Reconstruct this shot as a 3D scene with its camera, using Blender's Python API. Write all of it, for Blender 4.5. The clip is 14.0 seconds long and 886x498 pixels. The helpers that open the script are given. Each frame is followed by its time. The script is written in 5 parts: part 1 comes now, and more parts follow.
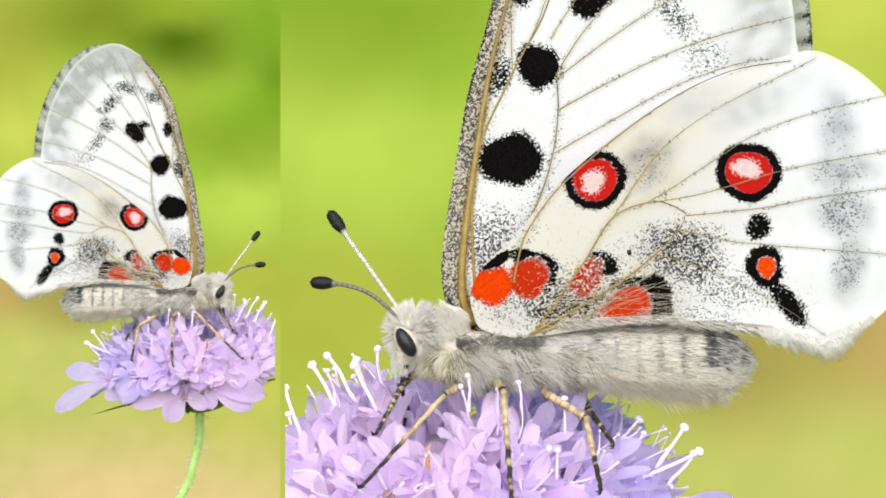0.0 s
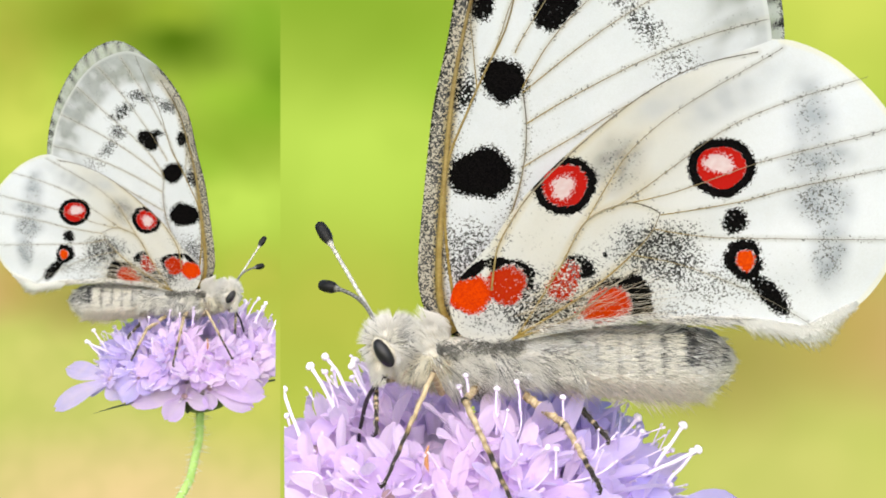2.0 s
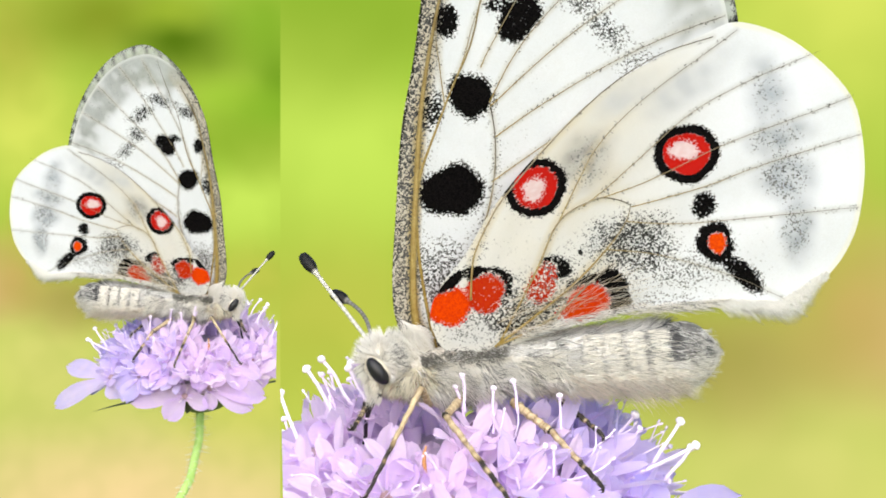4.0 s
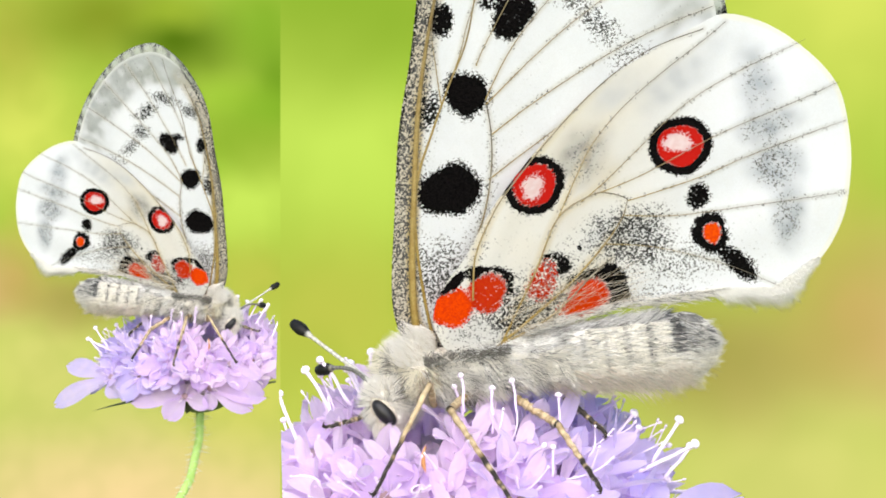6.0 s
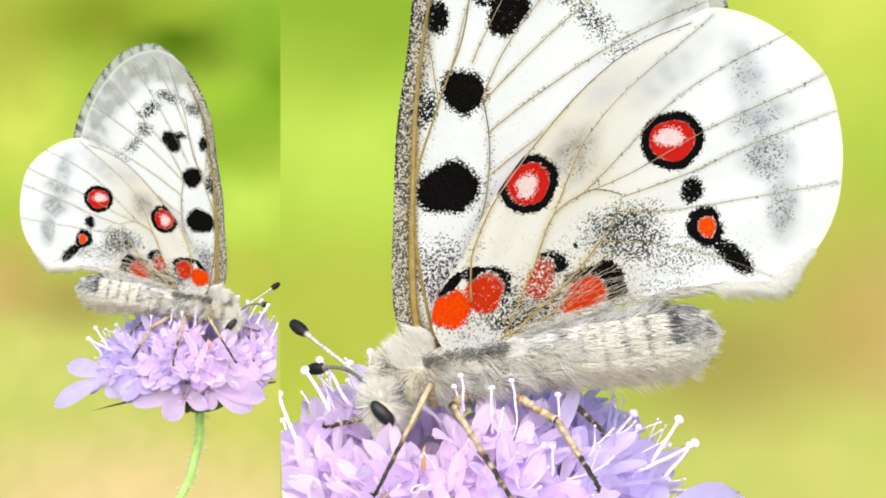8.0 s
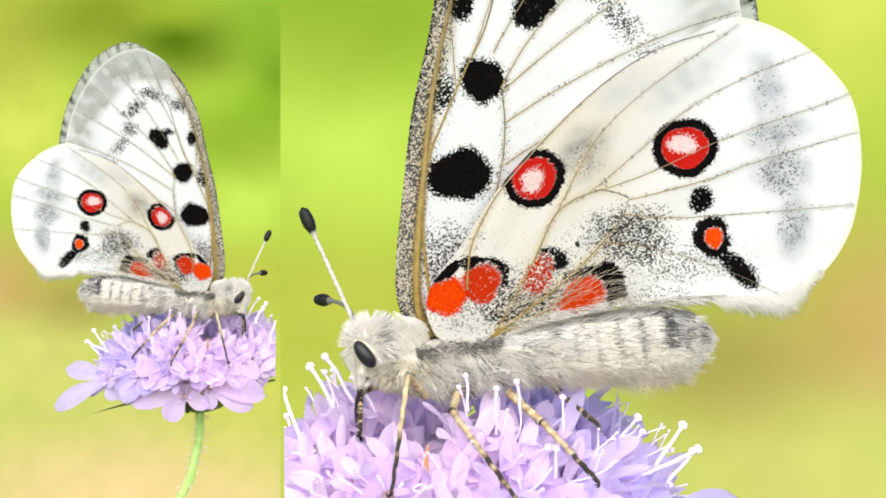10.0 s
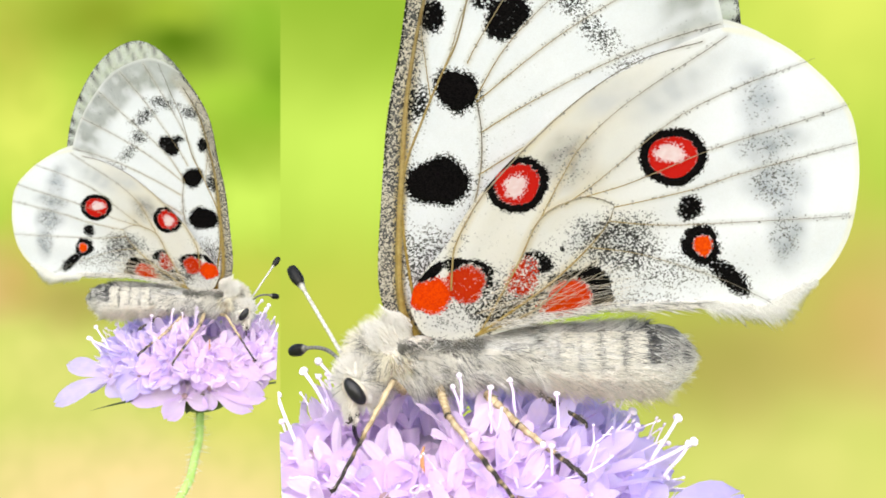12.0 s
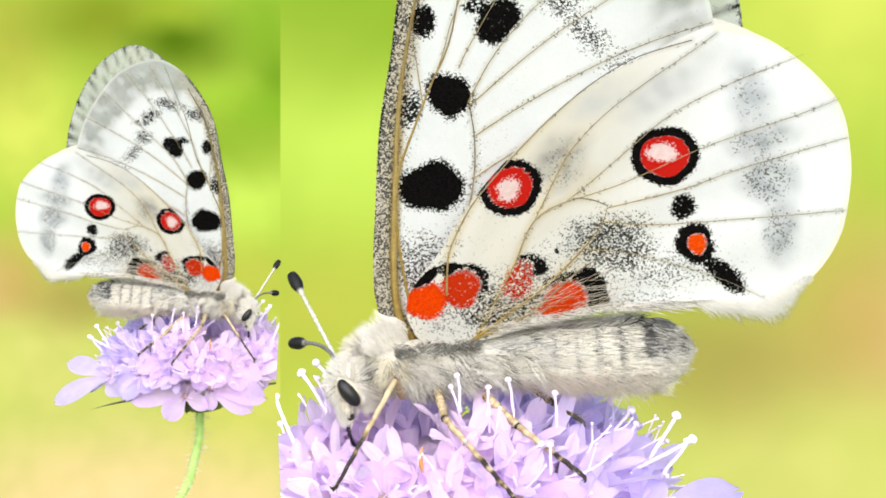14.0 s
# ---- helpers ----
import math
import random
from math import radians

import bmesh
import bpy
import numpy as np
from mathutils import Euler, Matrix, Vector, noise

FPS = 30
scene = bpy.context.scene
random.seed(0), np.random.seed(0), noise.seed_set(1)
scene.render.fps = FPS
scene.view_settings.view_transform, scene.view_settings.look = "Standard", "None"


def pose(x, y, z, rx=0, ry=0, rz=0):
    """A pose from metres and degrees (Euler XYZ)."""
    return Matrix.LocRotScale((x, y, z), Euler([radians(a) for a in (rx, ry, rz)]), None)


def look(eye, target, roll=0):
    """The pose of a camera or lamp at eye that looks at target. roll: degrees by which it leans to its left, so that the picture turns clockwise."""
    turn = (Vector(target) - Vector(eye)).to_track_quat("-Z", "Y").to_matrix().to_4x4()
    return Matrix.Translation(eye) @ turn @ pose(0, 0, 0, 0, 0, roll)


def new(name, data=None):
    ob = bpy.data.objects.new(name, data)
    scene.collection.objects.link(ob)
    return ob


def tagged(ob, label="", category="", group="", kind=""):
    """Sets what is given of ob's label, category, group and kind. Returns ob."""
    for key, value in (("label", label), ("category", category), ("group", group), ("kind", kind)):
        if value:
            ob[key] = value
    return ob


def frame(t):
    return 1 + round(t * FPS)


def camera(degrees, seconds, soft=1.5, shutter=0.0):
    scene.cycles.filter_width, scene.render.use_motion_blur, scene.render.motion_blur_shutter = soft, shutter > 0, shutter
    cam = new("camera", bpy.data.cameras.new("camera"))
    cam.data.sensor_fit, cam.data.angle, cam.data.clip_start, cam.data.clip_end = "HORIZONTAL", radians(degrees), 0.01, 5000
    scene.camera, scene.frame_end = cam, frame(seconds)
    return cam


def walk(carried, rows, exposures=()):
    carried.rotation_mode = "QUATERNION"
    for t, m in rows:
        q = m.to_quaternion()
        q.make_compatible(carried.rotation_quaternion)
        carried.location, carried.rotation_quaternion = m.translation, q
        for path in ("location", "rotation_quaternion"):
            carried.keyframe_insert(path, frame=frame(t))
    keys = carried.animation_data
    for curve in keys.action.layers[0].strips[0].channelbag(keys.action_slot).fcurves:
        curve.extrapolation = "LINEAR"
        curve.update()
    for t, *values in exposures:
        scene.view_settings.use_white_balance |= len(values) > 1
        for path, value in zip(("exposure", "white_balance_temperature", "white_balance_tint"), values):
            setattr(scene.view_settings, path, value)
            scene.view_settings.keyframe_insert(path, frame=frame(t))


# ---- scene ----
# A split picture: the same apollo butterfly and scabious twice, once near the camera and once farther off and facing the
# other way, each before its own blurred meadow.
EYE_Z = 0.6                      # camera height over the meadow
U = 0.00004                      # drawing unit of the sheet coordinates: 0.04 mm, x right, y down
LENS = 20.0
NEAR = 784 / math.tan(radians(LENS / 2)) * U   # distance of the near pair
FAR = NEAR * 2.167                             # distance of the far pair

cam = camera(LENS, 14.0, soft=1.85)
walk(cam, [(0.0, pose(0, 0, EYE_Z, 90, 0, 0)), (14.0, pose(0, 0, EYE_Z, 90, 0, 0))],
     exposures=[(0.0, 0.18), (3.0, 0.30), (6.5, 0.34), (11.0, 0.46), (14.0, 0.53)])

# ---- light ----
world = bpy.data.worlds.new("sky")
scene.world = world
world.use_nodes = True
sky = world.node_tree.nodes.new("ShaderNodeTexSky")
sky.sky_type, sky.sun_disc = "NISHITA", False
sky.sun_elevation, sky.sun_rotation = radians(25), radians(182)
world.node_tree.links.new(sky.outputs[0], world.node_tree.nodes["Background"].inputs[0])
world.node_tree.nodes["Background"].inputs[1].default_value = 0.15
sun = new("sun", bpy.data.lights.new("sun", "SUN"))
sun.data.energy, sun.data.angle, sun.data.color = 5.1, radians(100), (1.0, 0.965, 0.94)
sun.matrix_world = look((-0.05, -1.47, 1.37), (0, 0.18, 0.6))


# ---- materials ----
def lin(r, g, b):
    """Linear colour from 0..255 values."""
    return tuple(((c / 255 + 0.055) / 1.055) ** 2.4 if c > 10 else c / 3294 for c in (r, g, b)) + (1.0,)


class Mat:
    """A short way to write node materials."""

    def __init__(self, name, rough=0.6, spec=0.3):
        self.m = bpy.data.materials.new(name)
        self.m.use_nodes = True
        self.t = self.m.node_tree
        self.b = self.t.nodes["Principled BSDF"]
        self.b.inputs["Roughness"].default_value = rough
        self.b.inputs["Specular IOR Level"].default_value = spec
        self.co = None

    def n(self, kind, operation=None):
        node = self.t.nodes.new(kind)
        if operation:
            node.operation = operation
        return node

    def put(self, sock, v):
        if isinstance(v, bpy.types.NodeSocket):
            self.t.links.new(v, sock)
        else:
            sock.default_value = v

    def coords(self):
        if self.co is None:
            self.co = self.n("ShaderNodeTexCoord").outputs["Object"]
        return self.co

    def math(self, op, a, b=0.0, c=0.0):
        node = self.n("ShaderNodeMath", operation=op)
        for i, v in enumerate((a, b, c)):
            self.put(node.inputs[i], v)
        return node.outputs[0]

    def noise(self, scale, detail=3.0, rough=0.55):
        node = self.n("ShaderNodeTexNoise")
        self.put(node.inputs["Vector"], self.coords())
        node.inputs["Scale"].default_value, node.inputs["Detail"].default_value = scale, detail
        node.inputs["Roughness"].default_value = rough
        return node.outputs["Fac"]

    def cells(self, scale):
        node = self.n("ShaderNodeTexVoronoi")
        self.put(node.inputs["Vector"], self.coords())
        node.inputs["Scale"].default_value = scale
        sep = self.n("ShaderNodeSeparateColor")
        self.put(sep.inputs[0], node.outputs["Color"])
        return sep.outputs[0], sep.outputs[1], node.outputs["Distance"]

    def range(self, v, a, b, c=0.0, d=1.0, smooth=True):
        node = self.n("ShaderNodeMapRange")
        node.interpolation_type = "SMOOTHSTEP" if smooth else "LINEAR"
        for i, x in enumerate((v, a, b, c, d)):
            self.put(node.inputs[i], x)
        return node.outputs[0]

    def mix(self, fac, a, b, mode="MIX"):
        node = self.n("ShaderNodeMix")
        node.data_type, node.blend_type = "RGBA", mode
        self.put(node.inputs[0], fac), self.put(node.inputs[6], a), self.put(node.inputs[7], b)
        return node.outputs[2]

    def attr(self, name, out="Color"):
        node = self.n("ShaderNodeAttribute")
        node.attribute_name = name
        return node.outputs[out]

    def island(self):
        return self.n("ShaderNodeNewGeometry").outputs["Random Per Island"]

    def bump(self, height, strength=0.3, distance=0.0001):
        node = self.n("ShaderNodeBump")
        node.inputs["Strength"].default_value, node.inputs["Distance"].default_value = strength, distance
        self.put(node.inputs["Height"], height)
        self.put(self.b.inputs["Normal"], node.outputs[0])

    def colour(self, c):
        self.put(self.b.inputs["Base Color"], c)
        return self

    def sheer(self, c, amount):
        """Thin tissue: part of the light passes through."""
        tr, mx = self.n("ShaderNodeBsdfTranslucent"), self.n("ShaderNodeMixShader")
        self.put(tr.inputs[0], c)
        mx.inputs[0].default_value = amount
        self.put(mx.inputs[1], self.b.outputs[0]), self.put(mx.inputs[2], tr.outputs[0])
        self.put(self.t.nodes["Material Output"].inputs[0], mx.outputs[0])


def wing_material(coarse):
    m = Mat("wing_scales", 0.8, 0.02)
    r1, r2, _ = m.cells(12000 / coarse)
    r3, r4, _ = m.cells(14000 / coarse)
    base = m.attr("tint")
    base = m.mix(m.range(m.noise(900, 4), 0.3, 0.7, 0.0, 0.16), base, (0.60, 0.62, 0.62, 1))
    base = m.mix(m.range(r4, 0.0, 1.0, 0.0, 0.12), base, (0.50, 0.50, 0.46, 1))
    blush, dust = m.attr("blush", "Fac"), m.attr("dust", "Fac")
    red = m.mix(m.range(r3, 0, 1, 0.0, 0.5), m.attr("blushtint"), (0.40, 0.010, 0.006, 1))
    c = m.mix(m.math("LESS_THAN", r2, blush), base, red)
    soot = m.mix(m.range(dust, 0.1, 0.8), m.mix(r3, (0.07, 0.07, 0.07, 1), (0.34, 0.34, 0.33, 1)), m.mix(r3, (0.0012, 0.0012, 0.0015, 1), (0.007, 0.006, 0.006, 1)))
    c = m.mix(m.range(m.math("SUBTRACT", m.math("MULTIPLY", dust, 1.16), r1), -0.02, 0.17), c, soot)
    m.colour(c)
    m.bump(m.noise(9000, 2), 0.25, 0.00003)
    m.sheer(c, 0.30)
    return m.m


def fur_material():
    m = Mat("fur", 0.8, 0.05)
    c = m.mix(m.range(m.island(), 0, 1, 0.0, 0.15, False), m.attr("tint"), (0.55, 0.52, 0.46, 1))
    m.colour(c)
    m.sheer(c, 0.22)
    return m.m


def tinted(name, rough, spec, scale, amount, dark, strength=0.3):
    """Vertex tint with mottling at two scales."""
    m = Mat(name, rough, spec)
    f = m.range(m.noise(scale, 4), 0.35, 0.7, 0.0, amount)
    c = m.mix(f, m.attr("tint"), dark, "MULTIPLY")
    c = m.mix(m.range(m.noise(scale * 5, 2), 0.4, 0.7, 0.0, amount * 0.6), c, dark, "MULTIPLY")
    m.colour(c)
    m.bump(m.noise(scale * 3, 3), strength, 0.0001)
    return m.m


def petal_material():
    m = Mat("petal", 0.6, 0.2)
    rnd = m.n("ShaderNodeObjectInfo").outputs["Random"]
    base = m.attr("tint")
    c = m.mix(m.range(rnd, 0, 1, 0.12, 0.58, False), base, (0.88, 0.77, 0.96, 1))
    c = m.mix(m.range(m.noise(600, 4), 0.35, 0.75, 0.0, 0.35), c, (0.90, 0.74, 0.89, 1))
    w = m.n("ShaderNodeTexWave")
    w.bands_direction = "Y"
    m.put(w.inputs["Vector"], m.coords())
    w.inputs["Scale"].default_value, w.inputs["Distortion"].default_value = 700, 3.0
    c = m.mix(m.math("MULTIPLY", w.outputs["Fac"], 0.10), c, (0.60, 0.46, 0.86, 1))
    m.colour(c)
    m.bump(m.noise(2200, 3), 0.3, 0.00006)
    m.sheer(c, 0.58)
    return m.m


def backdrop_material():
    """Out-of-focus meadow: soft patches of colour on a self-lit sheet, seen far behind."""
    m = Mat("meadow_glow")
    co = m.coords()
    wob = m.n("ShaderNodeTexNoise")
    m.put(wob.inputs["Vector"], co)
    wob.inputs["Scale"].default_value, wob.inputs["Detail"].default_value = 3.0, 2.0
    off = m.n("ShaderNodeVectorMath", operation="MULTIPLY_ADD")
    m.put(off.inputs[0], wob.outputs["Color"])
    off.inputs[1].default_value, off.inputs[2].default_value = (0.12, 0.0, 0.12), (-0.06, 0.0, -0.06)
    pos = m.n("ShaderNodeVectorMath", operation="ADD")
    m.put(pos.inputs[0], co), m.put(pos.inputs[1], off.outputs[0])
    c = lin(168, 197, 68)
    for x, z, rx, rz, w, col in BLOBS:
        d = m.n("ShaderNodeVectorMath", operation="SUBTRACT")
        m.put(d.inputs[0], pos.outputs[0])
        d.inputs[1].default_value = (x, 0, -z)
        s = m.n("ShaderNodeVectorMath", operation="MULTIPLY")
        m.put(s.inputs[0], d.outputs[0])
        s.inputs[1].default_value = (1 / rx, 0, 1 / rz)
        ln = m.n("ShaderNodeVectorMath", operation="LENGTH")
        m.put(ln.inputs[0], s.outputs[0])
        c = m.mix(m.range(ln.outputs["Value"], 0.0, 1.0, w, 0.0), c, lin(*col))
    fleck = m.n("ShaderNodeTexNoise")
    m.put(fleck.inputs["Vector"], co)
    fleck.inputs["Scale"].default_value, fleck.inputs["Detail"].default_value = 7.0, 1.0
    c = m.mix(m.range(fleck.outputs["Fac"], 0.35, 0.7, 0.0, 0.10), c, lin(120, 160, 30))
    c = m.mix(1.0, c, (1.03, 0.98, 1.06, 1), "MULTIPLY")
    # the sheet glows: its brightness is emitted, not taken from sun or sky
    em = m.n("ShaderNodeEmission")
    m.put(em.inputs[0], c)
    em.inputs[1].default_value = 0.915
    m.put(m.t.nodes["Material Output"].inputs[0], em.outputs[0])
    return m.m


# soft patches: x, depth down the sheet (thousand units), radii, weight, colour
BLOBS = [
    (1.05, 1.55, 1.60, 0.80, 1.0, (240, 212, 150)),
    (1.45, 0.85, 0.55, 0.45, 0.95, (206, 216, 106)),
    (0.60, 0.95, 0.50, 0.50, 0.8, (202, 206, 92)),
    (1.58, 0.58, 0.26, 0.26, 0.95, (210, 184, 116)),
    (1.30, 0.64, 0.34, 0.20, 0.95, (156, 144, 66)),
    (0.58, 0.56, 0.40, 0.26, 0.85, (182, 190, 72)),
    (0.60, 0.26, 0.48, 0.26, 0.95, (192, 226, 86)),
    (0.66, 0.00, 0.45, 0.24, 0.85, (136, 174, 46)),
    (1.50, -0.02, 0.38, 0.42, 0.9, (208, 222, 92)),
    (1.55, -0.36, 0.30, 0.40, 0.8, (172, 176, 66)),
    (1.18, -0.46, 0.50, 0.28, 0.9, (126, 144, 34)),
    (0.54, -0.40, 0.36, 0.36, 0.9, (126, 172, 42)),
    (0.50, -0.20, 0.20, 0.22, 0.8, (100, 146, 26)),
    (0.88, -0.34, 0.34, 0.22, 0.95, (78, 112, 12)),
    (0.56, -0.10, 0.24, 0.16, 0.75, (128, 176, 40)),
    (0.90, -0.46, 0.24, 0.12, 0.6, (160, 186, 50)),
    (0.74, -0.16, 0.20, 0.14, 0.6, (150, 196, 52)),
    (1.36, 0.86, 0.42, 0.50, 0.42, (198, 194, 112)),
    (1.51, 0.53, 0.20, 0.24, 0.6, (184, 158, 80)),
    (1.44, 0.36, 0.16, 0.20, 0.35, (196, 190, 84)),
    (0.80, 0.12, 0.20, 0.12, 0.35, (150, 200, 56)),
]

WINGS = {1: wing_material(1.25), -1: wing_material(1.4)}
FUR = fur_material()
SKIN = tinted("chitin", 0.5, 0.2, 1800, 0.6, (0.55, 0.50, 0.42, 1))
VEIN = tinted("vein", 0.6, 0.1, 1200, 0.6, (0.60, 0.50, 0.35, 1))
GREEN = tinted("plant_green", 0.55, 0.2, 700, 0.6, (0.60, 0.65, 0.45, 1))
PETAL = petal_material()
STAMEN = tinted("stamen", 0.5, 0.3, 1500, 0.25, (0.85, 0.74, 0.92, 1), 0.2)
EYEMAT = tinted("compound_eye", 0.38, 0.35, 4000, 0.4, (0.5, 0.5, 0.5, 1), 0.1)
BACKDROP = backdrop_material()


def ground_material():
    m = Mat("meadow_ground", 0.9, 0.1)
    c = m.mix(m.range(m.noise(3, 5), 0.35, 0.65), (0.17, 0.22, 0.06, 1), (0.34, 0.31, 0.14, 1))
    m.colour(m.mix(m.range(m.noise(60, 3), 0.3, 0.7, 0, 0.5), c, (0.12, 0.17, 0.04, 1)))
    m.bump(m.noise(40, 4), 0.6, 0.02)
    return m.m


GROUND = ground_material()


# ---- building helpers ----
SIDE = 1          # 1: the pair that faces left; -1: mirrored


def turned(m):
    """The mirrored pose, for the pair that faces the other way."""
    if SIDE > 0:
        return m
    s = Matrix.Diagonal((-1, 1, 1, 1))
    return s @ m @ s


class Geo:
    """Vertices, faces and a tint for one mesh."""

    def __init__(self):
        self.v, self.f, self.c, self.tint = [], [], [], (1, 1, 1)

    def add(self, verts, faces):
        k = len(self.v)
        self.v += [tuple(p) for p in verts]
        self.c += [self.tint] * len(verts)
        self.f += [tuple(i + k for i in f) for f in faces]

    def tube(self, pts, radii, n=6, tints=None, flat=1.0):
        pts = [Vector(p) for p in pts]
        verts, faces, cols = [], [], []
        side = None
        for i, p in enumerate(pts):
            d = (pts[min(i + 1, len(pts) - 1)] - pts[max(i - 1, 0)]).normalized()
            if side is None:
                side = d.orthogonal().normalized()
            side = (side - d * side.dot(d)).normalized()
            up = d.cross(side)
            for j in range(n):
                a = 2 * math.pi * j / n
                verts.append(p + (side * math.cos(a) + up * math.sin(a) * flat) * radii[i])
                cols.append(tints[i] if tints else self.tint)
        for i in range(len(pts) - 1):
            for j in range(n):
                faces.append((i * n + j, i * n + (j + 1) % n, (i + 1) * n + (j + 1) % n, (i + 1) * n + j))
        faces.append(tuple(range(n))[::-1])
        faces.append(tuple(range((len(pts) - 1) * n, len(pts) * n)))
        k = len(self.c)
        self.add(verts, faces)
        self.c[k:] = cols

    def ball(self, centre, radii, nu=16, nv=10, turn=None):
        c = Vector(centre)
        verts, faces = [], []
        for i in range(nv + 1):
            th = math.pi * i / nv
            for j in range(nu):
                a = 2 * math.pi * j / nu
                p = Vector((radii[0] * math.sin(th) * math.cos(a), radii[1] * math.sin(th) * math.sin(a), radii[2] * math.cos(th)))
                verts.append(c + (turn @ p if turn else p))
        for i in range(nv):
            for j in range(nu):
                faces.append((i * nu + j, (i + 1) * nu + j, (i + 1) * nu + (j + 1) % nu, i * nu + (j + 1) % nu))
        self.add(verts, faces)

    def hair(self, p, d, length, width, droop=Vector((0, 0, 0)), n=3):
        p, d = Vector(p), Vector(d).normalized()
        side = d.cross(Vector((random.uniform(-.3, .3), -1, random.uniform(-.3, .3)))).normalized()
        up = d.cross(side)
        verts, faces = [], []
        for i in range(n):
            s = i / n
            q = p + d * length * s + droop * length * s * s
            w = width * (1 - 0.6 * s) * (1.0 if SIDE > 0 else 1.6)
            verts += [q + side * w, q - side * w * 0.5 + up * w * 0.8, q - side * w * 0.5 - up * w * 0.8]
        verts.append(p + d * length + droop * length)
        for i in range(n - 1):
            for j in range(3):
                faces.append((i * 3 + j, i * 3 + (j + 1) % 3, i * 3 + 3 + (j + 1) % 3, i * 3 + 3 + j))
        k = (n - 1) * 3
        faces += [(k + j, k + (j + 1) % 3, k + 3) for j in range(3)]
        self.add(verts, faces)

    def mesh(self, name, mat, smooth=True):
        verts, faces = self.v, self.f
        if SIDE < 0:
            verts, faces = [(-x, y, z) for x, y, z in verts], [f[::-1] for f in faces]
        me = bpy.data.meshes.new(name)
        me.from_pydata(verts, [], faces)
        a = me.attributes.new("tint", "FLOAT_COLOR", "POINT")
        a.data.foreach_set("color", np.array([(*c, 1.0) for c in self.c], dtype=np.float32).ravel())
        if smooth:
            me.polygons.foreach_set("use_smooth", [True] * len(me.polygons))
        me.materials.append(mat)
        return me


def part(name, geo, mat, parent, label="", at=(0, 0, 0)):
    me = geo if isinstance(geo, bpy.types.Mesh) else geo.mesh(name, mat)
    ob = new(name, me)
    ob.parent = parent
    ob.matrix_basis = turned(pose(*at))
    return tagged(ob, label)


def sheet(x, y, depth=0.0, root=(840, 580)):
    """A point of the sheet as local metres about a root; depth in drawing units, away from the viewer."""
    return Vector(((x - root[0]) * U, depth * U, (root[1] - y) * U))


def placed(x, y, depth=0.0):
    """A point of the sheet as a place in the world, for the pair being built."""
    h = EYE_Z - (y - 441) * U
    if SIDE > 0:
        return Vector(((x - 784) * U, NEAR + depth * U, h))
    return Vector((-(x + 131.2) * U, FAR + depth * U, h))


def flattened(x, y, depth):
    """Where on the sheet a point at some depth must lie, so as to be seen behind (x, y) by the camera."""
    f = (784 / math.tan(radians(LENS / 2))) * (1 if SIDE > 0 else 2.167)
    c = 784 if SIDE > 0 else -131.2
    k = (f + depth) / f
    return c + (x - c) * k, 441 + (y - 441) * k


def spline(pts, n, closed=False):
    """Catmull-Rom through the points, n samples."""
    pts = np.array(pts, dtype=float)
    m = len(pts)
    out = []
    for s in np.linspace(0, m if closed else m - 1, n, endpoint=not closed):
        i = min(int(s), m - 1 if closed else m - 2)
        t = s - i
        if closed:
            a, b, c, d = pts[(i - 1) % m], pts[i % m], pts[(i + 1) % m], pts[(i + 2) % m]
        else:
            a, b, c, d = pts[max(i - 1, 0)], pts[i], pts[i + 1], pts[min(i + 2, m - 1)]
        out.append(0.5 * (2 * b + (c - a) * t + (2 * a - 5 * b + 4 * c - d) * t * t + (3 * b - a - 3 * c + d) * t ** 3))
    return np.array(out)


# ---- the wings ----
def soft(v, a, b):
    t = np.clip((v - a) / (b - a), 0, 1)
    return t * t * (3 - 2 * t)


def spot(X, Y, x, y, rx, ry, turn=0.0, edge=0.25):
    """1 inside an ellipse, falling off over a soft edge."""
    a = radians(turn)
    dx, dy = X - x, Y - y
    p, q = dx * math.cos(a) + dy * math.sin(a), -dx * math.sin(a) + dy * math.cos(a)
    w, h = np.arctan2(q, p), x * 0.37 + y * 0.61
    wob = 1 + (0.03 if edge < 0.15 else 0.06) * (np.sin(2 * w + h) + 0.9 * np.sin(3 * w + h * 1.7) + 0.5 * np.sin(5 * w + h * 2.3))
    return 1 - soft(np.hypot(p / rx, q / ry) * wob, 1 - edge, 1 + edge)


def along(X, Y, pts):
    """Distance to a smooth line."""
    line = spline(pts, 40)
    d = np.full(X.shape, 1e9)
    for p, q in zip(line[:-1], line[1:]):
        e = q - p
        t = np.clip(((X - p[0]) * e[0] + (Y - p[1]) * e[1]) / (e @ e), 0, 1)
        d = np.minimum(d, np.hypot(X - p[0] - t * e[0], Y - p[1] - t * e[1]))
    return d


def blotch(X, Y, size, seed=0.0):
    """Soft patches, 0 to 1."""
    v = np.array([noise.noise(Vector((x / size, y / size, seed))) for x, y in zip(X, Y)])
    return soft(v, -0.35, 0.45)


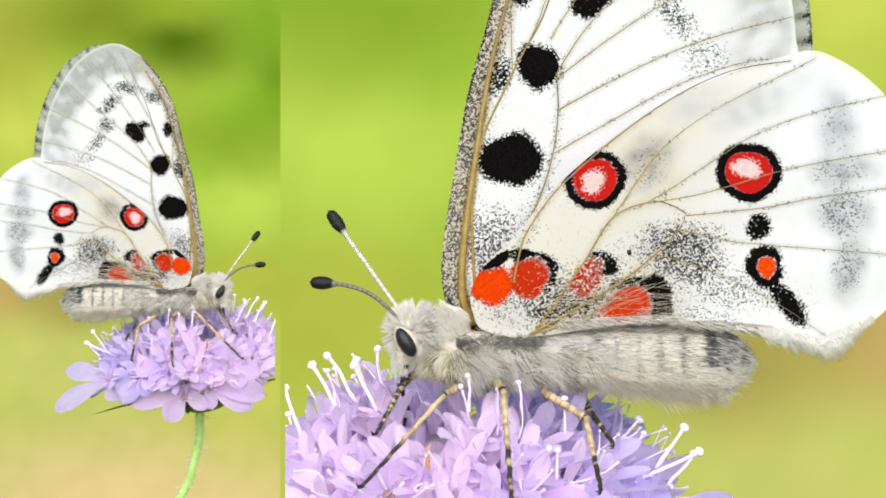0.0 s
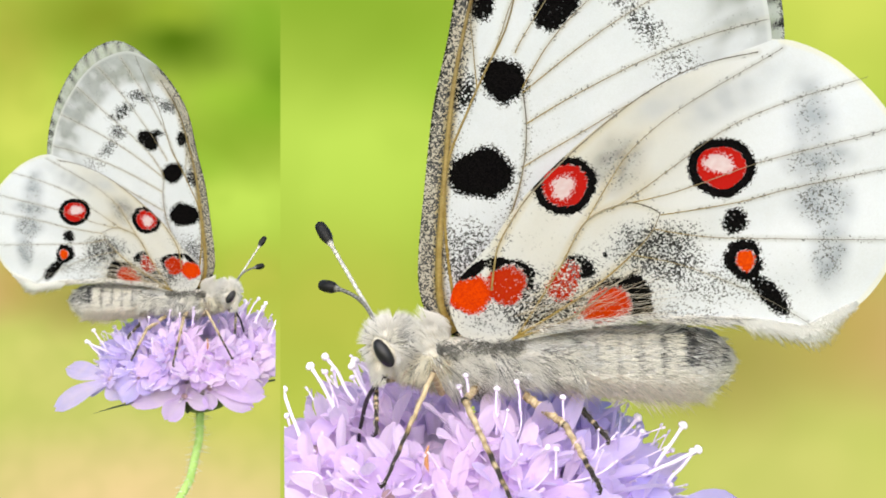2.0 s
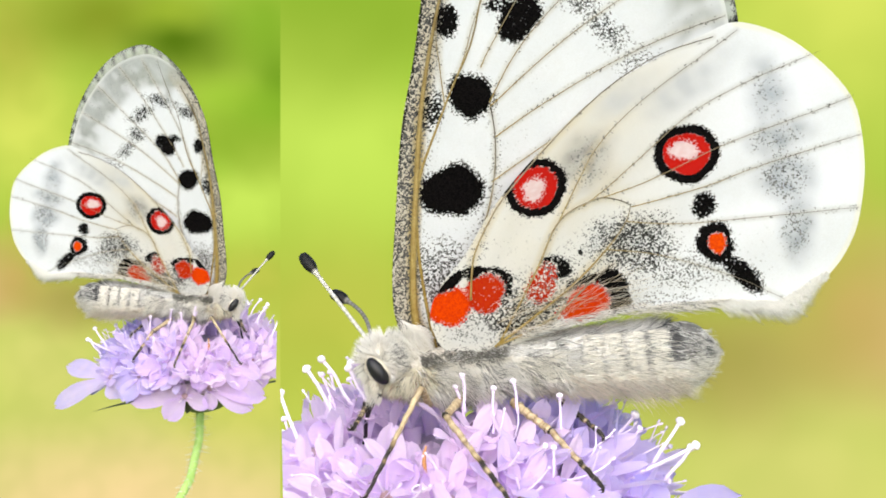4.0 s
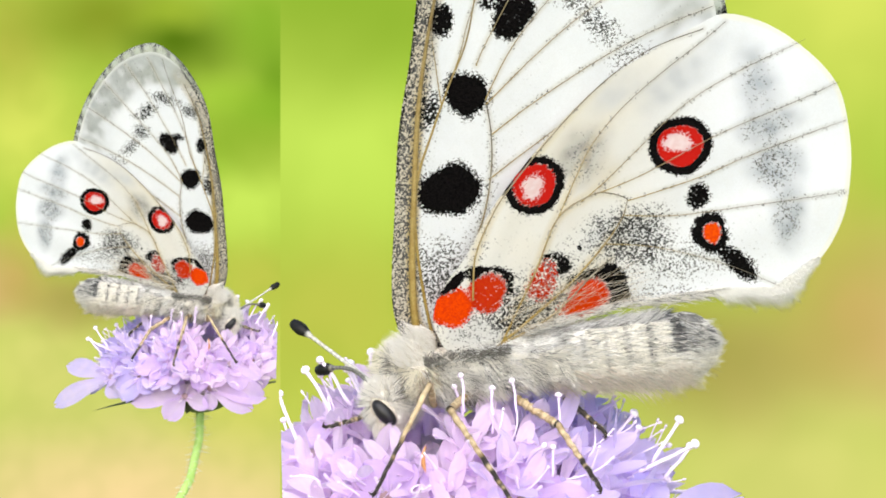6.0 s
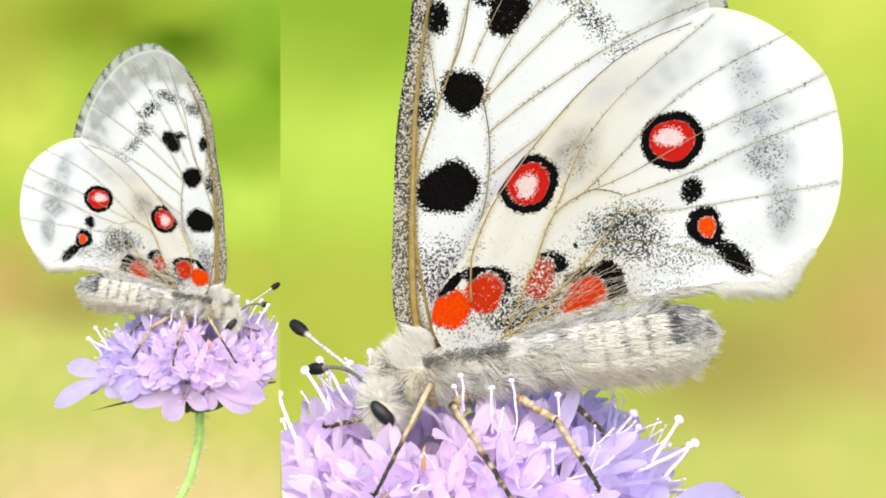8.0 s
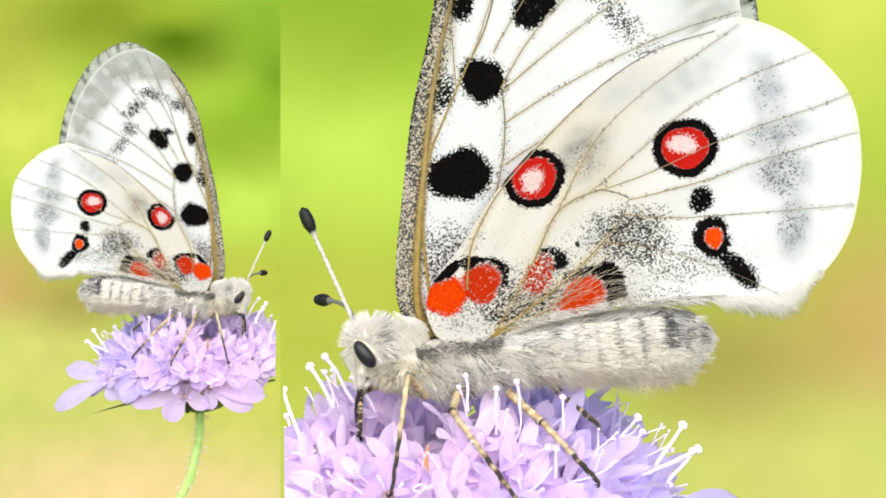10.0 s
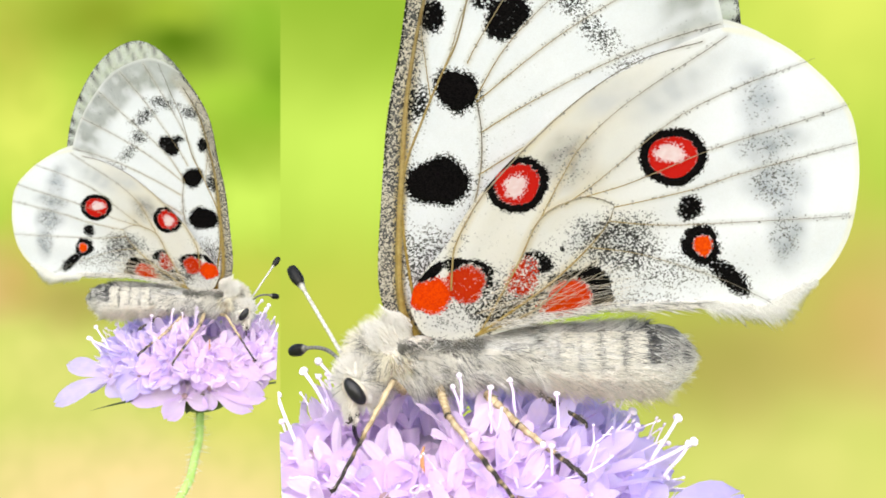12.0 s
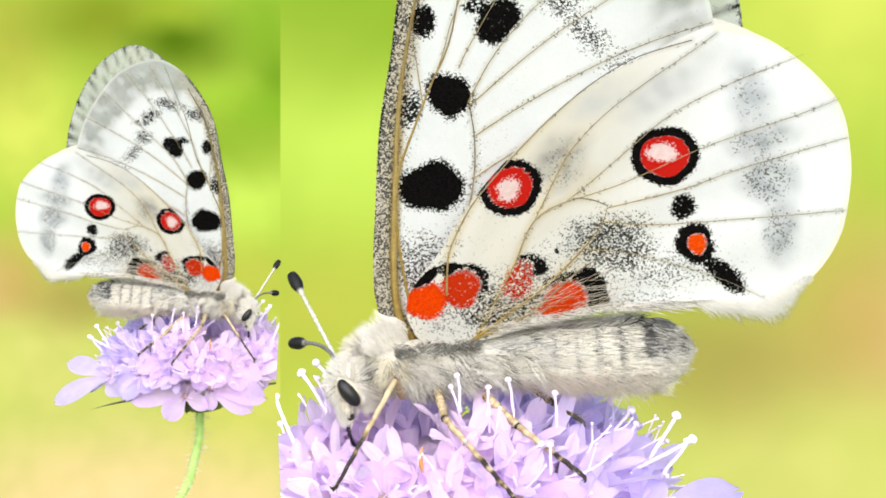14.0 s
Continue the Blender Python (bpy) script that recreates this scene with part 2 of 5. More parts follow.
FORE_EDGE = [(852, 588), (800, 552), (782, 500), (785, 425), (803, 310), (828, 165), (862, 40), (900, -110), (948, -205),
             (1020, -292), (1110, -345), (1190, -333), (1275, -273), (1345, -170), (1388, -60), (1408, 60), (1395, 130),
             (1240, 330), (1050, 520), (930, 592)]
HIND_EDGE = [(836, 550), (849, 580), (888, 594), (935, 597), (1050, 582), (1160, 572), (1260, 572), (1350, 588), (1444, 610),
             (1540, 572), (1600, 505), (1630, 415), (1638, 340), (1632, 270), (1604, 214), (1556, 158), (1503, 116), (1442, 90),
             (1388, 100), (1310, 124), (1200, 168), (1090, 240), (985, 330), (912, 416), (870, 456), (845, 487), (833, 520)]
FORE_VEINS = [
    ([(838, 575), (818, 520), (822, 420), (843, 270), (868, 120), (905, -20), (948, -140), (1010, -240)], 15.0),
    ([(848, 570), (838, 470), (836, 350), (850, 255), (890, 165), (925, 95), (965, 20), (1005, -110), (1060, -230), (1105, -330)], 6.0),
    ([(870, 560), (900, 465), (955, 350), (980, 265), (988, 190), (984, 132)], 4.0),
    ([(907, 130), (905, 60), (906, -10), (935, -120), (980, -205)], 2.6),
    ([(925, 95), (950, 45), (975, -20), (1040, -140), (1160, -325)], 2.6),
    ([(975, 70), (995, 35), (1060, -60), (1150, -180), (1245, -285)], 2.4),
    ([(984, 132), (1030, 60), (1085, 0), (1190, -90), (1320, -205)], 2.6),
    ([(984, 140), (1070, 75), (1165, 12), (1280, -50), (1378, -95)], 2.6),
    ([(988, 195), (1070, 150), (1190, 92), (1300, 55), (1402, 30)], 2.6),
    ([(975, 275), (1080, 215), (1200, 150), (1320, 110), (1400, 105)], 2.4),
]
HIND_VEINS = [
    ([(938, 592), (1000, 558), (1090, 505), (1160, 450), (1200, 408), (1214, 378)], 5.6),
    ([(945, 590), (1030, 470), (1085, 385), (1150, 358), (1185, 362), (1214, 378)], 3.6),
    ([(1214, 382), (1351, 368), (1439, 351), (1567, 334), (1636, 326)], 2.2),
    ([(1202, 406), (1300, 428), (1440, 440), (1616, 454)], 2.2),
    ([(1160, 450), (1260, 480), (1380, 540), (1484, 612)], 2.0),
    ([(1166, 357), (1230, 346), (1293, 329), (1385, 302), (1468, 285), (1567, 268), (1632, 254)], 2.2),
    ([(1085, 385), (1130, 318), (1171, 265), (1234, 214), (1310, 170), (1400, 126), (1442, 104)], 2.2),
    ([(1130, 366), (1176, 341), (1244, 297), (1341, 236), (1440, 200), (1530, 178), (1582, 166)], 2.0),
    ([(909, 500), (917, 460), (929, 418), (962, 366), (1000, 322), (1095, 240), (1200, 168), (1300, 124), (1400, 108)], 3.4),
    ([(938, 592), (1040, 560), (1130, 500), (1170, 478)], 4.5),
]


def fore_pattern(X, Y):
    n = len(X)
    tint = np.tile(np.array([0.71, 0.735, 0.765]), (n, 1))

    def wash(mask, col):
        tint[:] = tint * (1 - mask[:, None]) + np.array(col) * mask[:, None]

    margin = along(X, Y, [(1000, -290), (1110, -345), (1190, -333), (1275, -273), (1345, -170), (1388, -60), (1408, 60), (1400, 130)])
    around = np.arctan2(Y - 150, X - 900)
    streak = 0.15 + 0.14 * np.sin(around * 46) + 0.08 * np.sin(around * 117 + 2 * np.sin(margin / 30)) + 0.6 * blotch(X, Y, 38)
    fade = soft(-Y, -150, 150)
    tip = spot(X, Y, 1060, -270, 170, 110, 20, 0.6)
    smoke = (1 - soft(margin, 70, 165)) * (0.35 + 0.6 * fade) * (0.5 + streak)
    for x, y, rx, ry in ((1010, -196, 34, 46), (1120, -205, 60, 26), (1206, -116, 34, 34), (1169, -167, 34, 26), (1264, -8, 46, 60), (1236, -66, 30, 34)):
        smoke *= 1 - 0.85 * spot(X, Y, x, y, rx, ry, 25, 0.5)
    wash(np.clip(smoke * 1.2, 0, 0.95), (0.28, 0.295, 0.28))
    wash(np.clip(tip * (0.40 + 0.55 * streak) * soft(-Y, 205, 262), 0, 0.9), (0.30, 0.32, 0.28))
    wash((1 - soft(margin, 4, 10)) * 0.5, (0.72, 0.73, 0.68))
    wash(blotch(X, Y, 70, 4.0) * 0.22, (0.60, 0.64, 0.68))
    costa = along(X, Y, [(845, 585), (790, 530), (778, 460), (795, 330), (828, 165), (862, 40), (900, -110), (948, -205), (1020, -292)])
    wash((1 - soft(costa, 32, 54)) * 0.85 * soft(Y, -330, -150), (0.46, 0.39, 0.27))
    wash((1 - soft(along(X, Y, FORE_VEINS[0][0]), 6, 15)) * 0.9 * soft(Y, 0, 250), (0.36, 0.26, 0.07))
    dust = (1 - soft(costa, 3, 12)) * 0.70
    for s in ((905, 283, 55, 49, 0, 1.05, 0.26), (953, 118, 39, 41, 0, 1.05, 0.34), (880, 135, 24, 40, 10, 0.72, 0.4),
              (1048, -8, 44, 34, -35, 0.97, 0.25), (1020, -35, 26, 16, 0, 0.8, 0.5), (922, -18, 24, 29, 20, 0.93, 0.3),
              (978, -142, 34, 28, -15, 0.7, 0.6), (952, -170, 16, 36, 10, 0.5, 0.5), (1085, -176, 46, 22, -14, 0.66, 0.7),
              (1040, -168, 34, 18, 10, 0.4, 0.6), (1142, -122, 42, 24, 30, 0.7, 0.7), (1170, -92, 36, 14, 10, 0.6, 0.6), (1160, -34, 30, 32, 50, 0.62, 0.7),
              (1198, 32, 42, 24, 50, 0.55, 0.7), (1246, 96, 36, 36, 0, 0.34, 0.7), (865, 440, 56, 74, 0, 0.52, 0.6),
              (920, 400, 40, 60, 30, 0.18, 0.8),
              (1030, 200, 90, 60, -30, 0.035, 0.9), (1060, 100, 120, 40, -40, 0.03, 0.9)):
        dust = np.maximum(dust, spot(X, Y, *s[:5], s[6]) * s[5])
    lines = np.exp(-((np.mod(around * 10.2 + 0.35, 1.0) - 0.5) / 0.09) ** 2)
    dust = np.maximum(dust, (1 - soft(margin, 70, 150)) * soft(margin, 6, 20) * fade * (0.03 + 0.16 * lines))
    dust = np.maximum(dust, (1 - soft(costa, 30, 56)) * 0.52 * soft(Y, -330, -60))
    ribs = np.full(n, 1e9)
    for vein in FORE_VEINS[2:]:
        ribs = np.minimum(ribs, along(X, Y, vein[0]))
    wash((1 - soft(ribs, 2, 10)) * 0.40, (0.47, 0.44, 0.36))
    dust = np.maximum(dust, (1 - soft(ribs, 2, 9)) * (0.04 + 0.24 * blotch(X, Y, 16, 5.0)))
    for vein in FORE_VEINS[1:3]:
        dust = np.maximum(dust, (1 - soft(along(X, Y, vein[0]), 6, 22)) * 0.22 * soft(Y, 60, 300))
    return tint, dust, np.zeros(n), np.tile(np.array([0.8, 0.1, 0.03]), (n, 1))


def rear_pattern(X, Y):
    """The rear forewing, of which the striped grey border shows."""
    tint, dust, blush, hue = fore_pattern(X, Y)
    margin = along(X, Y, [(1000, -290), (1110, -345), (1190, -333), (1275, -273), (1345, -170), (1388, -60), (1408, 60), (1400, 130)])
    around = np.arctan2(Y - 150, X - 900)
    stripe = np.exp(-((np.mod(around * 12.2 + 0.35, 1.0) - 0.5) / 0.14) ** 2)
    fog = (1 - soft(margin, 100, 190)) * 0.9
    fog *= 0.55 + 0.5 * blotch(X, Y, 24, 2.0)
    tint = tint * (1 - fog[:, None]) + np.array([0.36, 0.40, 0.29]) * fog[:, None]
    bar = (stripe * (1 - soft(margin, 60, 150)) * 0.9)[:, None]
    tint = tint * (1 - bar) + np.array([0.10, 0.11, 0.08]) * bar
    dust = np.maximum(dust, stripe * (1 - soft(margin, 5, 40)) * 0.8)
    dust = np.maximum(dust, (1 - soft(margin, 3, 9)) * 0.6)
    return tint, np.maximum(dust, (1 - soft(margin, 90, 180)) * 0.07), blush, hue


def hind_pattern(X, Y):
    n = len(X)
    tint = np.tile(np.array([0.70, 0.725, 0.755]), (n, 1))

    def wash(mask, col):
        tint[:] = tint * (1 - mask[:, None]) + np.array(col) * mask[:, None]

    wash(spot(X, Y, 1060, 400, 300, 150, -32, 0.6) * 0.85, (0.59, 0.57, 0.50))
    wash(blotch(X, Y, 80, 6.0) * 0.22, (0.60, 0.64, 0.68))
    rim = along(X, Y, [(1442, 90), (1503, 116), (1556, 158), (1604, 214), (1632, 270), (1638, 340), (1630, 415), (1600, 505), (1543, 575)])
    wash((1 - soft(rim, 4, 12)) * 0.7, (0.74, 0.72, 0.58))
    wash(spot(X, Y, 1200, 200, 190, 55, -28, 0.7) * 0.8, (0.57, 0.55, 0.475))
    for s in ((1230, 185, 60, 26, -25, 0.45), (1330, 190, 60, 30, -20, 0.5), (1400, 150, 50, 20, -15, 0.2),
              (1482, 225, 38, 58, -10, 0.85), (1487, 302, 50, 26, 0, 0.95), (1494, 375, 50, 40, 0, 1.0), (1502, 470, 30, 54, 0, 0.95),
              (1190, 440, 60, 40, 0, 0.4), (895, 552, 40, 26, 10, 0.35)):
        wash(spot(X, Y, *s[:5], 0.6) * s[5] * (0.75 + 0.55 * blotch(X, Y, 30, 8.0)), (0.38, 0.41, 0.45))
    wash(spot(X, Y, 1146, 284, 50, 34, -40, 0.7) * (0.65 + 0.35 * blotch(X, Y, 22, 3.0)), (0.22, 0.21, 0.19))
    wash(spot(X, Y, 1172, 330, 36, 24, -40, 0.7) * 0.35, (0.46, 0.42, 0.32))
    ribs = np.full(n, 1e9)
    for vein in HIND_VEINS:
        ribs = np.minimum(ribs, along(X, Y, vein[0]))
    wash((1 - soft(ribs, 3, 15)) * 0.55 * (1 - soft(X, 1080, 1280)), (0.52, 0.44, 0.27))
    wash((1 - soft(ribs, 2, 9)) * 0.40 * soft(X, 1180, 1300), (0.45, 0.44, 0.40))
    wash((1 - soft(along(X, Y, [(838, 545), (846, 578), (888, 594), (935, 597)]), 8, 22)) * 0.9, (0.68, 0.655, 0.58))
    wash(spot(X, Y, 888, 562, 56, 30, 8, 0.5) * 0.7, (0.55, 0.545, 0.52))
    dust = np.zeros(n)
    for s in ((1342, 402, 22, 24, 10, 0.93, 0.35), (1396, 538, 20, 50, -35, 0.93, 0.3), (1200, 440, 75, 46, -12, 0.6, 0.55),
              (1250, 500, 110, 34, 12, 0.34, 0.7), (1150, 545, 150, 28, 0, 0.16, 0.8), (1480, 225, 30, 48, -10, 0.15, 0.6),
              (1484, 302, 44, 22, 0, 0.25, 0.6), (1494, 372, 42, 44, 0, 0.34, 0.5), (1500, 470, 26, 52, 0, 0.26, 0.5),
              (890, 560, 62, 34, 12, 0.15, 0.6), (980, 530, 90, 40, -25, 0.52, 0.6), (1010, 400, 120, 60, -50, 0.05, 0.8),
              (930, 400, 30, 60, 35, 0.20, 0.7), (1148, 292, 46, 32, -40, 0.20, 0.6), (1113, 447, 5, 5, 0, 0.9, 0.5),
              (1390, 500, 120, 60, 0, 0.05, 0.8), (1110, 470, 90, 30, -30, 0.12, 0.7), (874, 469, 40, 10, -38, 1.1, 0.3),
              (948, 463, 46, 18, 20, 0.96, 0.3), (972, 492, 14, 36, 10, 0.8, 0.4), (1066, 468, 30, 22, 30, 0.92, 0.35),
              (1160, 528, 31, 44, 0, 1.05, 0.26), (1122, 503, 42, 14, 0, 0.9, 0.4), (1085, 520, 90, 40, -20, 0.40, 0.6), (1040, 500, 60, 40, -20, 0.42, 0.6),
              (985, 545, 110, 34, -12, 0.68, 0.6), (920, 535, 80, 44, 0, 0.6, 0.7), (1085, 470, 70, 40, -35, 0.2, 0.8), (1225, 465, 62, 44, 0, 0.58, 0.6), (1290, 515, 110, 30, 8, 0.36, 0.8),
              (1180, 560, 120, 18, 0, 0.30, 0.8), (1120, 575, 120, 12, 0, 0.3, 0.8)):
        dust = np.maximum(dust, spot(X, Y, *s[:5], s[6]) * s[5])
    dust *= 1 - 0.62 * spot(X, Y, 888, 566, 64, 34, 8, 0.4)
    dust = np.maximum(dust, (1 - soft(ribs, 2, 9)) * (0.05 + 0.22 * blotch(X, Y, 16, 5.0)))
    blush, hue = np.zeros(n), np.tile(np.array([0.43, 0.012, 0.008]), (n, 1))
    # ringed eyespots: black ring, red disc, pale heart
    for x, y, bx, by, rx, ry, px, py, tx, ty in ((1053, 319, 53, 50, 41, 39, 1049, 322, 19, 22), (1325, 305, 55, 51, 43, 39, 1321, 298, 24, 17)):
        dust = np.maximum(dust, spot(X, Y, x, y, bx + 2, by + 2, 0, 0.12) * 1.2)
        red = spot(X, Y, x, y, rx, ry, 0, 0.08)
        dust *= 1 - soft(red, 0.65, 1.0)
        heart = spot(X, Y, px, py, tx * 1.05, ty * 1.05, 10, 0.32)
        blush = np.maximum(blush, red * (1 - heart))
        wash(soft(red, 0.1, 0.6) * 0.8, (0.46, 0.03, 0.025))
        wash(heart * (0.75 + 0.25 * blotch(X, Y, 9, 2.0)), (0.66, 0.54, 0.55))
    dust = np.maximum(dust, spot(X, Y, 1353, 472, 35, 38, 15, 0.25))
    for x, y, rx, ry, turn, k, col in ((1357, 473, 16, 20, -15, 1.0, (0.68, 0.07, 0.0)), (871, 507, 37, 33, -28, 1.0, (0.66, 0.055, 0.0)),
                                       (937, 492, 33, 36, 0, 0.93, (0.42, 0.030, 0.004)), (1038, 494, 25, 38, 28, 0.80, (0.36, 0.030, 0.010)),
                                       (1113, 540, 41, 31, -12, 0.97, (0.58, 0.045, 0.004)), (1086, 554, 28, 20, 0, 0.6, (0.58, 0.05, 0.0))):
        red = spot(X, Y, x, y, rx, ry, turn, 0.22)
        dust *= 1 - np.clip(red * 1.1, 0, 1) * (0.98 if k > 0.9 else 0.85 * k)
        hue[:] = hue * (1 - red[:, None]) + np.array(col) * red[:, None]
        if k > 0.9:
            wash(soft(red, 0.1, 0.7) * 0.85, np.array(col) * 0.9)
        blush = np.maximum(blush, red * k)
    return tint, dust, blush, hue


def wing(name, parent, edge, centre, pattern, veins, depth, cup, fine, label, grow=1.0):
    """One wing: a thin cupped sheet with its scale pattern, veins laid on it as raised ribs."""
    rim = spline(edge, fine * 4, closed=True)
    c = np.array(centre, dtype=float)
    steps = (np.arange(1, fine + 1) / fine) ** 0.85
    flat = np.concatenate([[c], (c + (rim - c)[None] * steps[:, None, None]).reshape(-1, 2)])
    X, Y = flat[:, 0], flat[:, 1]

    def bulge(x, y):
        r = np.hypot((x - 840) / 900, (y - 580) / 900)
        return depth + cup * np.sin(np.clip(r, 0, 1.2) * 2.6) + np.sign(cup) * 3.0 * np.sin(np.arctan2(y - 590, x - 845) * 24) * np.clip(r, 0, 1)

    FX, FY = flattened(X, Y, bulge(X, Y))
    verts = np.stack([(FX - 840) * U * SIDE * grow, bulge(X, Y) * U, (580 - FY) * U * grow], 1)
    m = fine * 4
    faces = [(0, 1 + (j + 1) % m, 1 + j) for j in range(m)]
    for i in range(fine - 1):
        a, b = 1 + i * m, 1 + (i + 1) * m
        faces += [(a + j, a + (j + 1) % m, b + (j + 1) % m, b + j) for j in range(m)]
    if SIDE < 0:
        faces = [f[::-1] for f in faces]
    me = bpy.data.meshes.new(name)
    me.from_pydata(verts.tolist(), [], faces)
    tint, dust, blush, hue = pattern(X, Y)
    for key, col in (("tint", tint), ("blushtint", hue)):
        a = me.attributes.new(key, "FLOAT_COLOR", "POINT")
        a.data.foreach_set("color", np.concatenate([col, np.ones((len(X), 1))], 1).astype(np.float32).ravel())
    for key, val in (("dust", dust), ("blush", blush)):
        a = me.attributes.new(key, "FLOAT", "POINT")
        a.data.foreach_set("value", val.astype(np.float32))
    me.polygons.foreach_set("use_smooth", [True] * len(me.polygons))
    me.materials.append(WINGS[SIDE])
    ob = part(name, me, WINGS[SIDE], parent, label)
    front = -1 if cup < 0 else 1
    for line, wide in veins:
        g = Geo()
        pts = spline(line, 36)
        t = np.linspace(0, 1, 36)
        rad = wide * (1 - (0.85 if wide > 5 else 0.62) * t) * U * (0.54 if wide > 3 else 0.40)
        z = bulge(pts[:, 0], pts[:, 1]) + front * 0.8
        pale = np.clip(t * (1.8 if wide < 5 else 0.5), 0, 1)
        tints = [tuple(np.array([0.34, 0.25, 0.07]) * (1 - q) + np.array([0.30, 0.27, 0.21]) * q) for q in pale]
        tints = [tuple(np.array(c) * (1 - 0.65 * max(0.0, (f - 0.5) / 0.5))) for c, f in zip(tints, t)]
        fx, fy = flattened(pts[:, 0], pts[:, 1], z)
        g.tube([sheet(840 + (x - 840) * grow, 580 + (y - 580) * grow, d) for x, y, d in zip(fx, fy, z)], rad, 5, tints, 1.0)
        part("vein", g, VEIN, ob, "raised brown wing vein")
    return ob


# ---- the butterfly ----
EYE = (717, 602)      # where the head turns
TONGUE = 106          # length of either half of the proboscis


def abdomen_geo():
    g = Geo()
    n, k = 44, 20
    verts, cols = [], []
    for i in range(n + 1):
        s = i / n
        x = 870 + 465 * s
        yc = 613 + 28 * s + 8 * math.sin(s * 3)
        r = (38 + 25 * math.sin(min(s, 0.9) * 1.9)) * (1 - max(0, (s - 0.80) / 0.2) ** 3.6 * 0.93)
        seg = (s * 9.0) % 1
        r *= 1 - 0.05 * math.exp(-((seg - 0.5) / 0.12) ** 2)
        for j in range(k):
            a = 2 * math.pi * j / k
            verts.append(sheet(x, yc - r * math.sin(a), r * 0.9 * math.cos(a)))
            low = max(0.0, -math.sin(a))
            c = np.array([0.62, 0.62, 0.60]) * (1 - 0.35 * low) + np.array([0.66, 0.58, 0.48]) * 0.35 * low
            ring = math.exp(-((seg - 0.5) / 0.06) ** 2) * (0.25 + 0.6 * (math.sin(a) > -0.2))
            c = c * (1 - 0.30 * ring)
            end = 1.4 * math.exp(-((s - 0.87) / 0.07) ** 2) * max(0.0, math.sin(a) + 0.25)
            cols.append(tuple(c * (1 - 0.75 * min(1, end))))
    faces = [(i * k + j, i * k + (j + 1) % k, (i + 1) * k + (j + 1) % k, (i + 1) * k + j) for i in range(n) for j in range(k)]
    g.add(verts, faces)
    g.c = cols
    return g


def grey(lo, hi, warm=0.0):
    v = 0.94 * random.uniform(lo, hi) ** 0.34 if lo > 0.3 else random.uniform(lo, hi) ** 0.75
    return (v, v * (0.99 - 0.035 * warm), v * (0.975 - 0.15 * warm))


def clump(x, y, size=26.0, seed=0.0):
    """Smooth pseudo-random value about 0 and a lean, so that hairs lie in tufts."""
    p = Vector((x / size, y / size, seed))
    return noise.noise(p), noise.noise_vector(p * 0.8 + Vector((7, 3, 1)))


